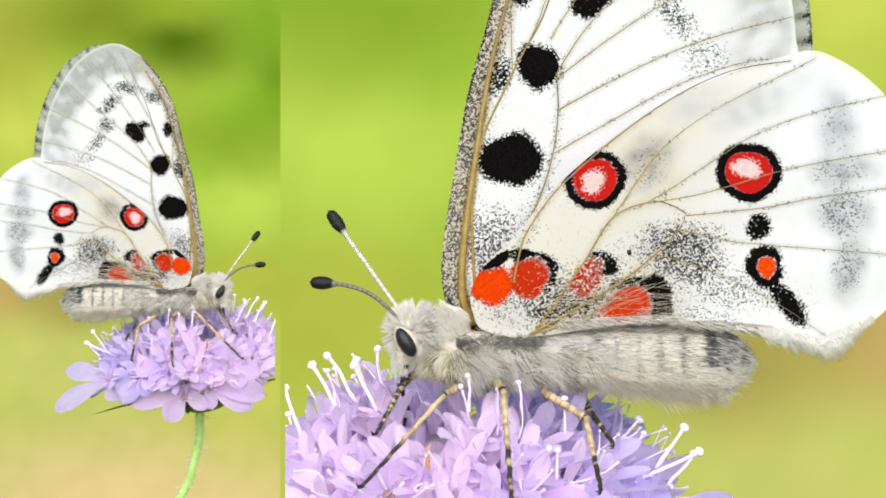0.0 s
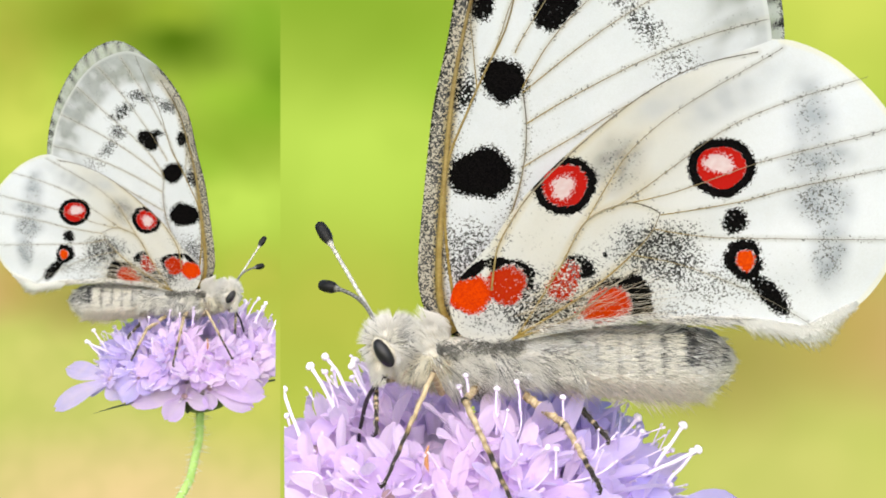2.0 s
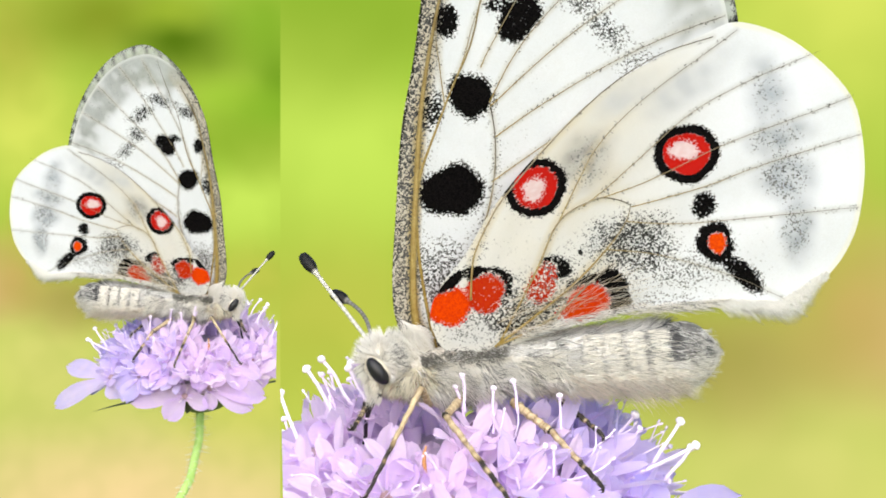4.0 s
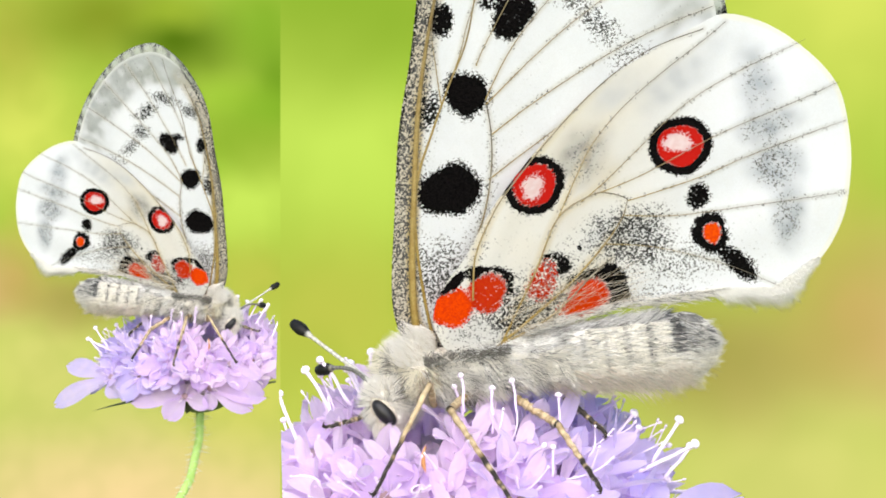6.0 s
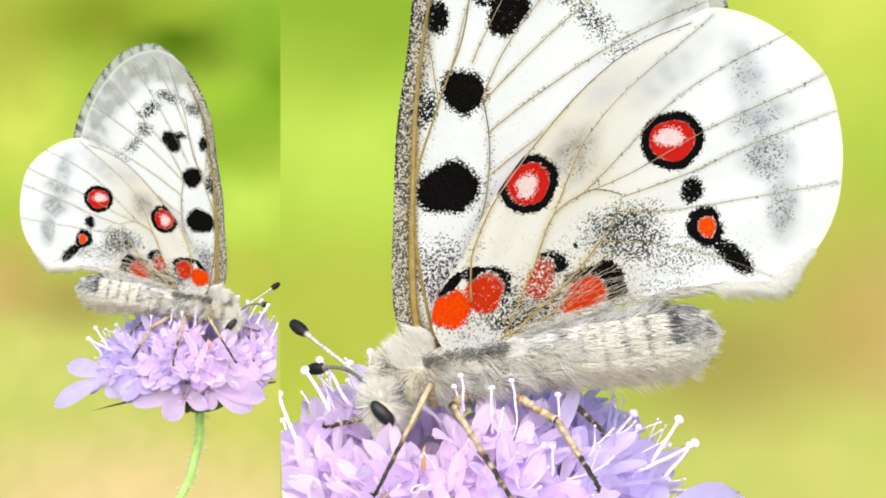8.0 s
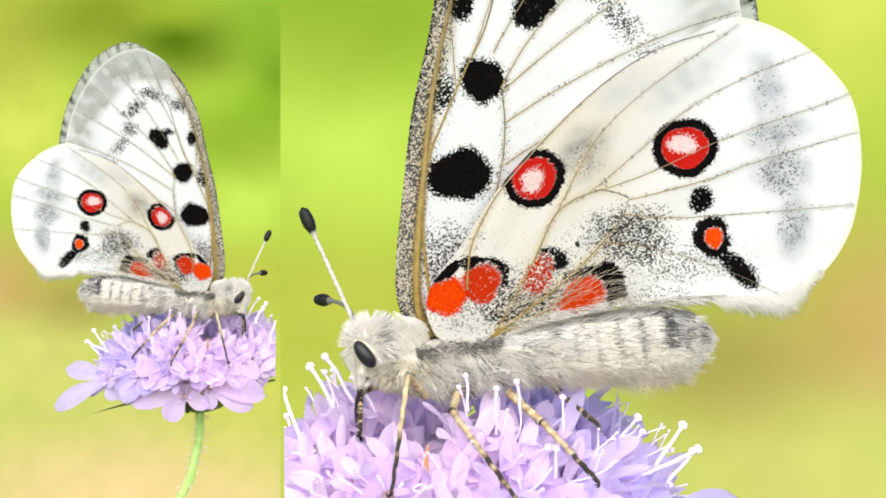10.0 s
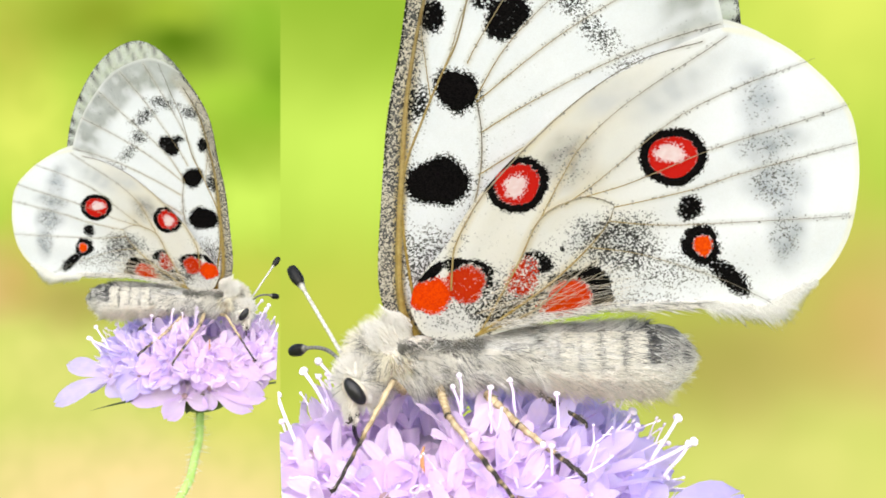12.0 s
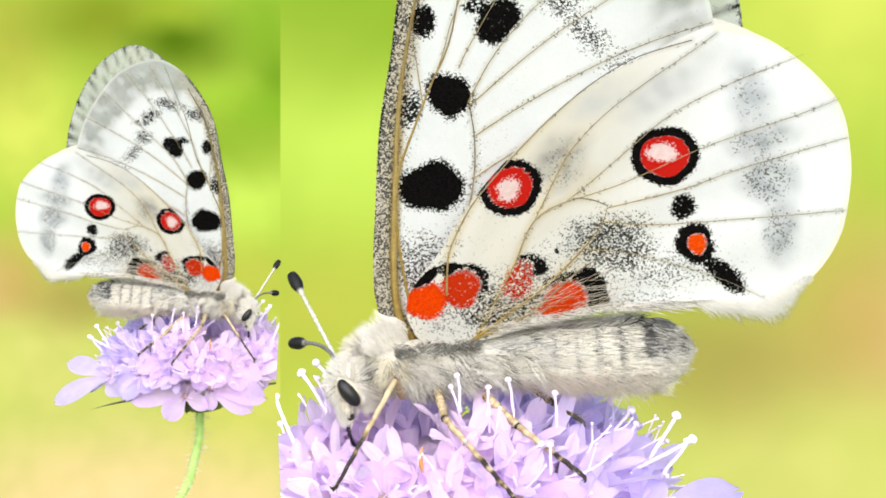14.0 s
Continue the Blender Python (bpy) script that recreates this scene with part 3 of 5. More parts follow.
def abdomen_fur():
    g = Geo()
    for _ in range(8200):
        s = random.random() ** 0.8 * 0.985
        a = random.uniform(-0.5, 1.1) * math.pi
        x = 872 + 455 * s
        yc = 613 + 28 * s + 8 * math.sin(s * 3)
        r = (37 + 25 * math.sin(min(s, 0.9) * 1.9)) * (1 - max(0, (s - 0.80) / 0.2) ** 3.6 * 0.93)
        side = -abs(math.cos(a)) if random.random() < 0.75 else math.cos(a)
        y = yc - r * math.sin(a)
        p = sheet(x, y, r * 0.9 * side)
        tone, lean = clump(x, y, 22, 3.0)
        end = max(0.0, (s - 0.78) / 0.2)
        low = math.sin(a) < -0.35 and s < 0.86
        d = Vector((1.0, side * 0.12, (0.04 - 0.5 * end * math.sin(a)) - (0.42 if low else 0.10))) + lean * 0.30
        dark = 1.4 * math.exp(-((s - 0.84) / 0.07) ** 2) * (math.sin(a) > -0.1) + 1.0 * (abs((s * 9.0) % 1 - 0.5) < 0.08) * (s > 0.35) * (-0.15 < math.sin(a) < 0.9)
        top = math.sin(a) > 0.55 and s < 0.85
        if random.random() < dark * 0.8:
            g.tint = (0.05, 0.055, 0.07) if s > 0.7 else grey(0.03, 0.12)
        elif top and random.random() < 0.30 + tone:
            g.tint = grey(0.22, 0.48)
        elif random.random() < 0.10 - tone * 0.5 and s < 0.4:
            g.tint = grey(0.15, 0.40)
        else:
            g.tint = grey(0.36, 0.80, 0.05 + 1.0 * max(0, -math.sin(a)))
        dull = random.random() < 0.06 + max(0.0, -tone) * 0.5
        if dull and not low and s < 0.9:
            g.tint = grey(0.20, 0.42)
        length = random.uniform(9, 26) * (1.7 if low else 1) * (1 + 0.1 * min(1, end))
        d += Vector((0, 0, random.uniform(-.22, .22)))
        if math.sin(a) > 0.75 and s < 0.8:
            d.z += 0.35
            length *= 1.5
        g.hair(p, d, length * U, random.uniform(0.4, 0.75) * U, Vector((0, 0, -0.22 if low else -0.35 * end * math.sin(a))))
    for _ in range(1500):     # long wisps along the sides, hanging strands below
        s = random.random() * 0.97
        a = random.uniform(-0.5, 0.45) * math.pi
        x = 872 + 455 * s
        yc = 613 + 28 * s + 8 * math.sin(s * 3)
        r = (38 + 25 * math.sin(min(s, 0.9) * 1.9)) * (1 - max(0, (s - 0.80) / 0.2) ** 3.6 * 0.93)
        y = yc - r * math.sin(a)
        tone, lean = clump(x, y, 18, 11.0)
        low = math.sin(a) < -0.3 and s < 0.86
        v = random.uniform(0.72, 0.95)
        g.tint = (v, v * 0.90, v * 0.80) if low else (v, v, v * 0.98) if random.random() < 0.75 + tone else grey(0.12, 0.35)
        d = Vector((1.0, -0.15, -random.uniform(0.35, 1.1) if low else random.uniform(-0.3, 0.15))) + lean * 0.6
        if 0.42 < s < 0.84 and -0.35 < math.sin(a) < 0.9:
            continue
        g.hair(sheet(x, y, -r * 0.9 * math.cos(a) - 2), d, random.uniform(22, 50) * U * (1 - 0.4 * (s > 0.8)), random.uniform(0.4, 0.7) * U, Vector((0, 0, -0.2)))
    for k in range(4):        # thin dark rings between the pale segments
        for _ in range(46):
            s = 0.47 + 0.085 * k + random.gauss(0, 0.005)
            a = random.uniform(-0.10, 0.24) * math.pi
            x = 872 + 455 * s
            r = 38 + 25 * math.sin(min(s, 0.9) * 1.9)
            y = 613 + 28 * s + 8 * math.sin(s * 3) - r * math.sin(a)
            g.tint = grey(0.08, 0.30)
            g.hair(sheet(x, y, -r * 0.9 * math.cos(a) - random.uniform(5, 9)), Vector((1.0, -0.1, random.uniform(-0.5, 0.3))), random.uniform(5, 10) * U, 0.42 * U)
        for _ in range(240):  # the pale bands themselves
            s = 0.47 + 0.085 * (k + random.uniform(0.05, 0.85))
            a = random.uniform(-0.2, 0.30) * math.pi
            x = 872 + 455 * s
            r = 38 + 25 * math.sin(min(s, 0.9) * 1.9)
            y = 613 + 28 * s + 8 * math.sin(s * 3) - r * math.sin(a)
            g.tint = grey(0.74, 0.98, 0.5)
            g.hair(sheet(x, y, -r * 0.9 * math.cos(a) - random.uniform(3, 7)), Vector((1.0, -0.05, random.uniform(-0.3, 0.1))), random.uniform(12, 20) * U, 0.7 * U)
    return g


def thorax_fur():
    g = Geo()
    for _ in range(8600):
        a, b = random.uniform(0, 2 * math.pi), random.uniform(-1, 1)
        q = math.sqrt(1 - b * b)
        n = Vector((q * math.cos(a), -abs(b) if random.random() < 0.85 else abs(b), q * math.sin(a)))
        x, y = 838 + 88 * n.x, 640 - 40 * n.z
        p = sheet(x, y, 50 * n.y)
        tone, lean = clump(x, y, 24)
        back = min(1.0, max(0.0, (n.x + 1.0) / 1.2))
        # shade of the fold under the wing base, put into the hair tint
        fold_shade = math.exp(-((y - 607) / 9) ** 2) * (788 < x < 925) * (0.9 + 1.2 * tone)
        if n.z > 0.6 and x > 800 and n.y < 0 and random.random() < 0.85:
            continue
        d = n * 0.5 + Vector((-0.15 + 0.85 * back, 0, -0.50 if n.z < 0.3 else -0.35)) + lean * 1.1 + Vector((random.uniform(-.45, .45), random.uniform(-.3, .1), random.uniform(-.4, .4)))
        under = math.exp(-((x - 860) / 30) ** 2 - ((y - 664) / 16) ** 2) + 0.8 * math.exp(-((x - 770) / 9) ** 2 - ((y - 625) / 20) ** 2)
        chance = 0.55 * fold_shade + 0.7 * under + max(0.0, -tone - 0.2) * 1.5 * back
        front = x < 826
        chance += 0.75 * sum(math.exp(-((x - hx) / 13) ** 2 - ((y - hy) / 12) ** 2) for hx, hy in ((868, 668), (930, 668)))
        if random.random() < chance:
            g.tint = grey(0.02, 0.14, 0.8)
        elif front:
            g.tint = tuple(random.uniform(0.7, 1.1) * c for c in (0.50, 0.40, 0.25)) if random.random() < 0.10 - tone * 1.0 and y > 600 else grey(0.66, 0.96, 1.3)
        else:
            g.tint = grey(0.66, 0.97, 0.5) if random.random() < 0.95 + tone * 0.8 else grey(0.14, 0.40, 0.3)
        short = 0.34 if fold_shade > 0.3 else 0.5 if front else 1.0
        g.hair(p, d, random.uniform(16, 56) * short * (0.6 if y > 656 else 1.0) * U, random.uniform(0.35, 0.75) * U, Vector((0.08, 0, -0.25 if n.z < 0.4 else 0.0)))
    for _ in range(2300):     # long pale tufts over the waist, darker between
        x, y = random.uniform(878, 1050), random.uniform(612, 664)
        tone, lean = clump(x, y, 20, 5.0)
        g.tint = grey(0.04, 0.2) if random.random() < 0.07 - tone * 1.4 else grey(0.72, 0.98, 0.5)
        p = sheet(x, y, -random.uniform(40, 54))
        g.hair(p, Vector((0.75, -0.12, -random.uniform(0.0, 0.7))) + lean * 1.0, random.uniform(22, 58) * U, random.uniform(0.4, 0.8) * U, Vector((0, 0, -0.15)))
    for _ in range(1300):     # long loose white hairs over the flank
        x, y = random.uniform(800, 985), random.uniform(618, 664)
        tone, lean = clump(x, y, 22, 8.0)
        v = random.uniform(0.78, 0.97)
        g.tint = (v, v * 0.98, v * 0.93) if random.random() < 0.85 + tone else grey(0.03, 0.2)
        g.hair(sheet(x, y, -random.uniform(44, 56)), Vector((0.6, -0.2, -random.uniform(0.1, 0.9))) + lean * 1.3, random.uniform(22, 52) * U, random.uniform(0.4, 0.7) * U, Vector((0.1, 0, -0.25)))
    for _ in range(900):      # dark hairs standing in for shade in the fold under the wing base
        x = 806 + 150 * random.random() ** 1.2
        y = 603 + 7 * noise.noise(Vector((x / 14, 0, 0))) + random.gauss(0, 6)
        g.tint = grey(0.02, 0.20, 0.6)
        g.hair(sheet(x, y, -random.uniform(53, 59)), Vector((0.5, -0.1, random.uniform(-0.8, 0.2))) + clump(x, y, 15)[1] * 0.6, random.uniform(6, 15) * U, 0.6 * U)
    for _ in range(1700):     # white ruff behind the head, in front of the wings
        a, b = random.uniform(0, 2 * math.pi), math.sqrt(random.random())
        x, y = 796 + 36 * b * math.cos(a) - 12 * b * math.sin(a), 582 + 36 * b * math.sin(a)
        g.tint = grey(0.74, 0.98, 0.4)
        g.hair(sheet(x, y, -random.uniform(0, 42)), Vector((-0.6, -0.3, 0.55)) + clump(x, y)[1] * 0.8, random.uniform(10, 36) * U, random.uniform(0.35, 0.65) * U)
    for _ in range(2600):     # the furry neck
        a, b = random.uniform(0, 2 * math.pi), random.uniform(-1, 1)
        q = math.sqrt(1 - b * b)
        n = Vector((q * math.cos(a), -abs(b), q * math.sin(a)))
        x, y = 764 + 44 * n.x, 612 - 40 * n.z
        tone, lean = clump(x, y, 16, 2.0)
        dark = 0.8 * math.exp(-((x - 748) / 12) ** 2 - ((y - 606) / 18) ** 2) - tone * 0.4
        g.tint = grey(0.05, 0.2, 0.4) if random.random() < dark else grey(0.66, 0.96, 1.0)
        g.hair(sheet(x, y, 6 + 24 * n.y), Vector((n.x, n.y * 0.3, n.z)) + Vector((-0.2, 0, -0.1)) + lean * 0.9 + Vector((random.uniform(-.4, .4), 0, random.uniform(-.4, .4))), random.uniform(9, 28) * U, random.uniform(0.35, 0.7) * U)
    return g


def head_geo():
    g = Geo()
    g.tint = (0.75, 0.72, 0.64)
    g.ball(sheet(735, 590, 0, EYE), (46 * U, 42 * U, 44 * U), 20, 12)
    g.ball(sheet(708, 628, -4, EYE), (13 * U, 14 * U, 22 * U), 10, 8)
    return g


def over_eye(x, y, grow=1.0):
    """Whether a place on the head lies on the slanted eye."""
    z = (complex(x - 719, y - 605)) * complex(math.cos(0.52), math.sin(0.52))
    return (z.real / (16.5 * grow)) ** 2 + (z.imag / (28 * grow)) ** 2 < 1


def head_fur():
    g = Geo()
    for _ in range(5200):
        a, b = random.uniform(0, 2 * math.pi), random.uniform(-1, 1)
        q = math.sqrt(1 - b * b)
        n = Vector((q * math.cos(a), -abs(b) if random.random() < 0.75 else abs(b), q * math.sin(a)))
        x, y = 735 + 46 * n.x, 590 - 44 * n.z
        p = sheet(x, y, 42 * n.y, EYE)
        tone, lean = clump(x, y, 18, 9.0)
        dark = 1.2 * math.exp(-((x - 752) / 13) ** 2 - ((y - 580) / 24) ** 2) * (0.7 + tone)
        g.tint = grey(0.06, 0.2) if random.random() < dark * 0.7 - tone * 0.25 else grey(0.66, 0.97, 0.45)
        d = n + Vector((-0.35 if n.x < 0 else 0.6, 0, 0.3 if n.z > 0 else -0.6)) + lean * 0.5
        if n.y < -0.5 and x > 725:
            d += Vector((0.8, 0.3, 0))
        long = random.uniform(8, 24)
        e = d.normalized() * long
        if n.y < 0 and any(over_eye(x + e.x * f, y - e.z * f, 1.05) for f in (0, 0.5, 1)):
            continue
        g.hair(p, d, long * U, random.uniform(0.35, 0.7) * U)
    for _ in range(420):       # hairy palps under the eye
        x, y = random.uniform(696, 722), random.uniform(622, 656)
        g.tint = grey(0.6, 0.92, 0.6)
        if not over_eye(x, y, 1.1):
            g.hair(sheet(x, y, random.uniform(-18, -4), EYE), Vector((-0.4, -0.3, -0.8)), random.uniform(8, 20) * U, 0.5 * U)
    for _ in range(160):       # pale rim behind the eye
        f = random.uniform(-0.9, 1.3)
        z = complex(random.uniform(18, 23) * math.cos(f), 30 * math.sin(f)) / complex(math.cos(0.52), math.sin(0.52))
        g.tint = (0.66, 0.64, 0.60)
        g.hair(sheet(719 + z.real, 605 + z.imag, -40, EYE), Vector((0.9, -0.3, -0.2)), random.uniform(5, 12) * U, 0.6 * U)
    return g


def antenna_geo(length, curve):
    """Along -x from its base; ringed shaft and dark club."""
    g = Geo()
    pts, rad, tints = [], [], []
    for i in range(40):
        s = i / 39
        pts.append(Vector((-length * s, 0, curve * length * math.sin(s * math.pi) * (1 - 0.25 * s))) * U)
        club = soft(np.array(s), 0.72, 0.87) * math.sqrt(max(0.0, 1 - max(0.0, (s - 0.87) / 0.132) ** 2.2)) - 0.5 * (s > 0.995)
        rad.append((3.6 + 8.2 * float(club)) * U)
        pale = (0.66, 0.66, 0.62) if i % 2 else (0.44, 0.44, 0.41)
        tints.append((0.012, 0.012, 0.012) if s > 0.78 else pale if curve < 0.05 else (0.10, 0.10, 0.09) if i % 2 else (0.22, 0.22, 0.20))
    g.tube(pts, rad, 10, tints)
    return g


def limb(length, r0, r1, dark):
    """A leg piece along -z, with bristles; dark: share of its length that is dark, from the foot."""
    g = Geo()
    n = 34
    pts = [Vector((math.sin(i * 1.1) * 0.8 * U, 0, -length * i / n * U)) for i in range(n + 1)]
    rad, tints = [], []
    for i in range(n + 1):
        s = i / n
        joint = random.uniform(0.92, 1.12)
        rad.append((r0 + (r1 - r0) * s) * U * joint)
        black = s > 1 - dark and random.random() < 0.62 + 0.3 * s
        tan = random.uniform(0.65, 1.05)
        tints.append((0.03, 0.025, 0.02) if black else (0.30, 0.22, 0.12) if random.random() < 0.25 else (0.60 * tan, 0.48 * tan, 0.30 * tan))
    g.tube(pts, rad, 8, tints)
    for _ in range(60):
        s = random.random()
        a = random.uniform(0, 6.28)
        g.tint = (0.12, 0.10, 0.07) if random.random() < 0.6 else (0.6, 0.55, 0.42)
        o = Vector((math.cos(a), math.sin(a), 0))
        g.hair(o * (r0 + (r1 - r0) * s) * U * 0.9 + Vector((0, 0, -length * s * U)), o * 0.7 + Vector((0, 0, -1)), random.uniform(6, 12) * U, 0.6 * U, n=2)
    if dark > 0.3:      # claws
        g.tint = (0.03, 0.025, 0.02)
        for k in (-1, 1):
            e = Vector((0, 0, -length * U))
            g.tube([e, e + Vector((-5 * U, k * 4 * U, -4 * U)), e + Vector((-10 * U, k * 5 * U, -1 * U))], [2.6 * U, 2 * U, 0.6 * U], 5)
    return g


# hip, knee, foot on the sheet; depth of hip and foot; radius; how far the knee bows outwards
LEGS = [
    ((814, 682), (756, 709), (640, 862), -44, -215, 6.2, 90),
    ((876, 672), (884, 722), (906, 888), -48, -262, 7.4, 0),
    ((958, 690), (1012, 748), (1064, 868), -46, -180, 7.6, 0),
    ((742, 655), (716, 690), (666, 768), 24, -20, 6.2, 0),
    ((1022, 668), (1044, 716), (1086, 786), 30, -30, 7.4, 0),
]


def fringe_geo():
    """Long pale hairs on the inner margin of the hindwing."""
    g = Geo()
    for _ in range(2900):
        s = random.random()
        line = [(985, 578), (1150, 570), (1345, 586), (1444, 606), (1535, 568)]
        k = min(int(s * 4), 3)
        f = s * 4 - k
        x, y = line[k][0] * (1 - f) + line[k + 1][0] * f, line[k][1] * (1 - f) + line[k + 1][1] * f
        if x < 1290 and random.random() < 0.5:
            continue
        g.tint = grey(0.10, 0.28) if x < 1330 and random.random() < 0.28 else grey(0.62, 0.92, 0.3) if x < 1330 else (0.93, 0.93, 0.90)
        long = 18 + 34 * math.exp(-((x - 1420) / 110) ** 2) + 26 * math.exp(-((x - 1240) / 80) ** 2)
        long *= min(1.0, (1550 - x) / 90)
        g.hair(sheet(x, y - random.uniform(0, 14), random.uniform(-66, -56)), Vector((1.0 if x < 1330 else 0.55, random.uniform(-.25, .25), -random.uniform(-0.05, 0.5) if x < 1330 else -random.uniform(0.25, 1.0))),
               random.uniform(0.5, 1.1) * long * U, random.uniform(0.5, 0.85) * U)
    for _ in range(150):     # hairs lying over the basal red spots
        x, y = random.uniform(940, 1180), random.uniform(500, 580)
        g.tint = (0.52, 0.44, 0.32) if random.random() < 0.6 else grey(0.40, 0.75, 0.9)
        g.hair(sheet(x, y, -62), Vector((1.0, -0.02, random.uniform(-0.15, 0.55))), random.uniform(40, 95) * U, 0.36 * U)
    return g


def butterfly(fine):
    b = new("butterfly")
    tagged(b, "white apollo butterfly with red eyespots, wings closed, feeding on a scabious", "butterfly", "butterflies")
    b.matrix_basis = Matrix.Translation(placed(840, 580))
    p = {}
    p["fore"] = wing("forewing", b, FORE_EDGE, (1060, 120), fore_pattern, FORE_VEINS, 8, -6, fine, "white forewing with black spots and a grey edge")
    p["hind"] = wing("hindwing", b, HIND_EDGE, (1230, 350), hind_pattern, HIND_VEINS, -44, -14, fine, "creamy white hindwing with red ringed eyespots")
    p["fore_back"] = wing("forewing", b, FORE_EDGE, (1060, 120), rear_pattern, FORE_VEINS, 26, 10, fine // 2, "white forewing with a pale grey striped edge", 1.03)
    p["hind_back"] = wing("hindwing", b, HIND_EDGE, (1230, 350), hind_pattern, HIND_VEINS, 32, 12, fine // 2, "creamy white hindwing seen edge on", 0.955)
    tagged(part("fringe", fringe_geo(), FUR, p["hind"], "long pale hairs"), kind="stuff")
    ab = part("abdomen", abdomen_geo(), SKIN, b, "ringed grey-white furry abdomen")
    tagged(part("fur", abdomen_fur(), FUR, ab), kind="stuff")
    g = Geo()
    g.tint = (0.85, 0.82, 0.75)
    g.ball(sheet(838, 632), (86 * U, 42 * U, 46 * U), 24, 14)
    g.ball(sheet(764, 612, 6), (42 * U, 24 * U, 38 * U), 16, 10)
    g.ball(sheet(800, 584), (34 * U, 34 * U, 32 * U), 14, 8)
    th = part("thorax", g, SKIN, b, "thickly furred grey-white thorax")
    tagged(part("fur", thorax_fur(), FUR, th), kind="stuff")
    p["head"] = part("head", head_geo(), SKIN, b, "furry cream-white head")
    tagged(part("fur", head_fur(), FUR, p["head"]), kind="stuff")
    for d in (-1, 1):
        g = Geo()
        g.tint = (0.012, 0.012, 0.014)
        g.ball((2 * U, d * 33 * U, -3 * U), (14.5 * U, 16 * U, 28 * U), 22, 14, Matrix.Rotation(radians(-30), 3, "Y"))
        part("eye", g, EYEMAT, p["head"], "glossy black compound eye")
    p["tongue"] = []
    for r0, r1 in ((4.4, 3.6), (3.6, 2.0)):
        g = Geo()
        g.tint = (0.03, 0.025, 0.03)
        g.tube([Vector((-9 * math.sin(i / 11 * math.pi) * U, 0, -TONGUE * i / 11 * U)) for i in range(12)], [(r0 + (r1 - r0) * i / 11) * U for i in range(12)], 8)
        p["tongue"].append(part("proboscis", g, SKIN, p["head"], "thin dark curved proboscis"))
    p["feeler_back"] = part("antenna", antenna_geo(222, 0.0), SKIN, p["head"], "pale ringed antenna with a black club")
    p["feeler"] = part("antenna", antenna_geo(180, 0.16), SKIN, p["head"], "dark curved antenna with a black club")
    p["legs"] = []
    for hip, knee, foot, dh, df, r, _ in LEGS:
        a, c, e = sheet(*hip, dh), sheet(*knee, (dh * 2 + df) / 3), sheet(*foot, df)
        thigh = part("leg", limb((c - a).length / U, r, r * 0.85, 0.55 if dh > 0 else 0.05), SKIN, b, "thin tan leg, dark and banded at the foot")
        shin = part("shin", limb((e - c).length / U, r * 0.8, r * 0.5, 0.95 if dh > 0 else 0.45), SKIN, thigh)
        p["legs"].append((thigh, shin, (c - a).length, (e - c).length))
    return b, p


# ---- the scabious ----
HUB = (812, 1016)       # receptacle, on the sheet


def petal(g, length, width, lift, curl, turn, tint, base, start=0.0):
    """One petal from the origin along +x, turned about z; lift: its slope; curl: how far the tip bends down."""
    nu, nv = 8, 7
    verts = []
    phase, bow, notch = random.uniform(0, 6), random.uniform(-0.10, 0.10), random.choice((0.0, 0.05, 0.09))
    for i in range(nu + 1):
        s = i / nu
        grow = min(1.0, s / 0.60)
        w = width * (0.30 + 0.70 * grow * grow * (3 - 2 * grow))
        if s > 0.62:
            w *= math.sqrt(max(0.03, 1 - ((s - 0.62) / 0.385) ** 2))
        for j in range(nv):
            q = j / (nv - 1) * 2 - 1
            x = start + length * (s + s * s * (0.03 * math.sin(q * 5 + phase) - notch * math.exp(-(q / 0.3) ** 2) * (s > 0.7)))
            y = w * q * 0.5 + bow * length * s * s
            z = lift * (x - start) - curl * length * s * s + 0.22 * w * q * q * (1.2 - s)
            z += width * (0.07 * math.sin(q * 4 + phase + s * 3) * s + 0.035 * math.sin(q * 11 + phase * 2) * s * s)
            verts.append(Vector((x, y, z)))
    m = Matrix.Rotation(turn, 3, "Z")
    faces = [(i * nv + j, (i + 1) * nv + j, (i + 1) * nv + j + 1, i * nv + j + 1) for i in range(nu) for j in range(nv - 1)]
    k = len(g.c)
    g.add([m @ v for v in verts], faces)
    for i in range(nu + 1):
        f = i / nu
        col = np.array(base) * (1 - f) + np.array(tint) * f
        for j in range(nv):
            rib = 1 - 0.05 * (j == nv // 2) - 0.03 * (j % 2)
            g.c[k + i * nv + j] = tuple(col * rib)


LILAC, PALE, PINK, WHITE = (0.44, 0.39, 0.87), (0.66, 0.57, 0.92), (0.56, 0.36, 0.78), (0.76, 0.58, 0.89)
BLUSH, CREAM = (0.87, 0.68, 0.88), (0.92, 0.82, 0.91)


def throat(g, deep):
    """The tube under a floret."""
    mm = 0.001
    g.tint = (0.80, 0.68, 0.90)
    g.tube([(0, 0, deep * mm), (0, 0, deep * 0.5 * mm), (0, 0, 0.25 * mm)], [0.35 * mm, 0.5 * mm, 0.9 * mm], 7)


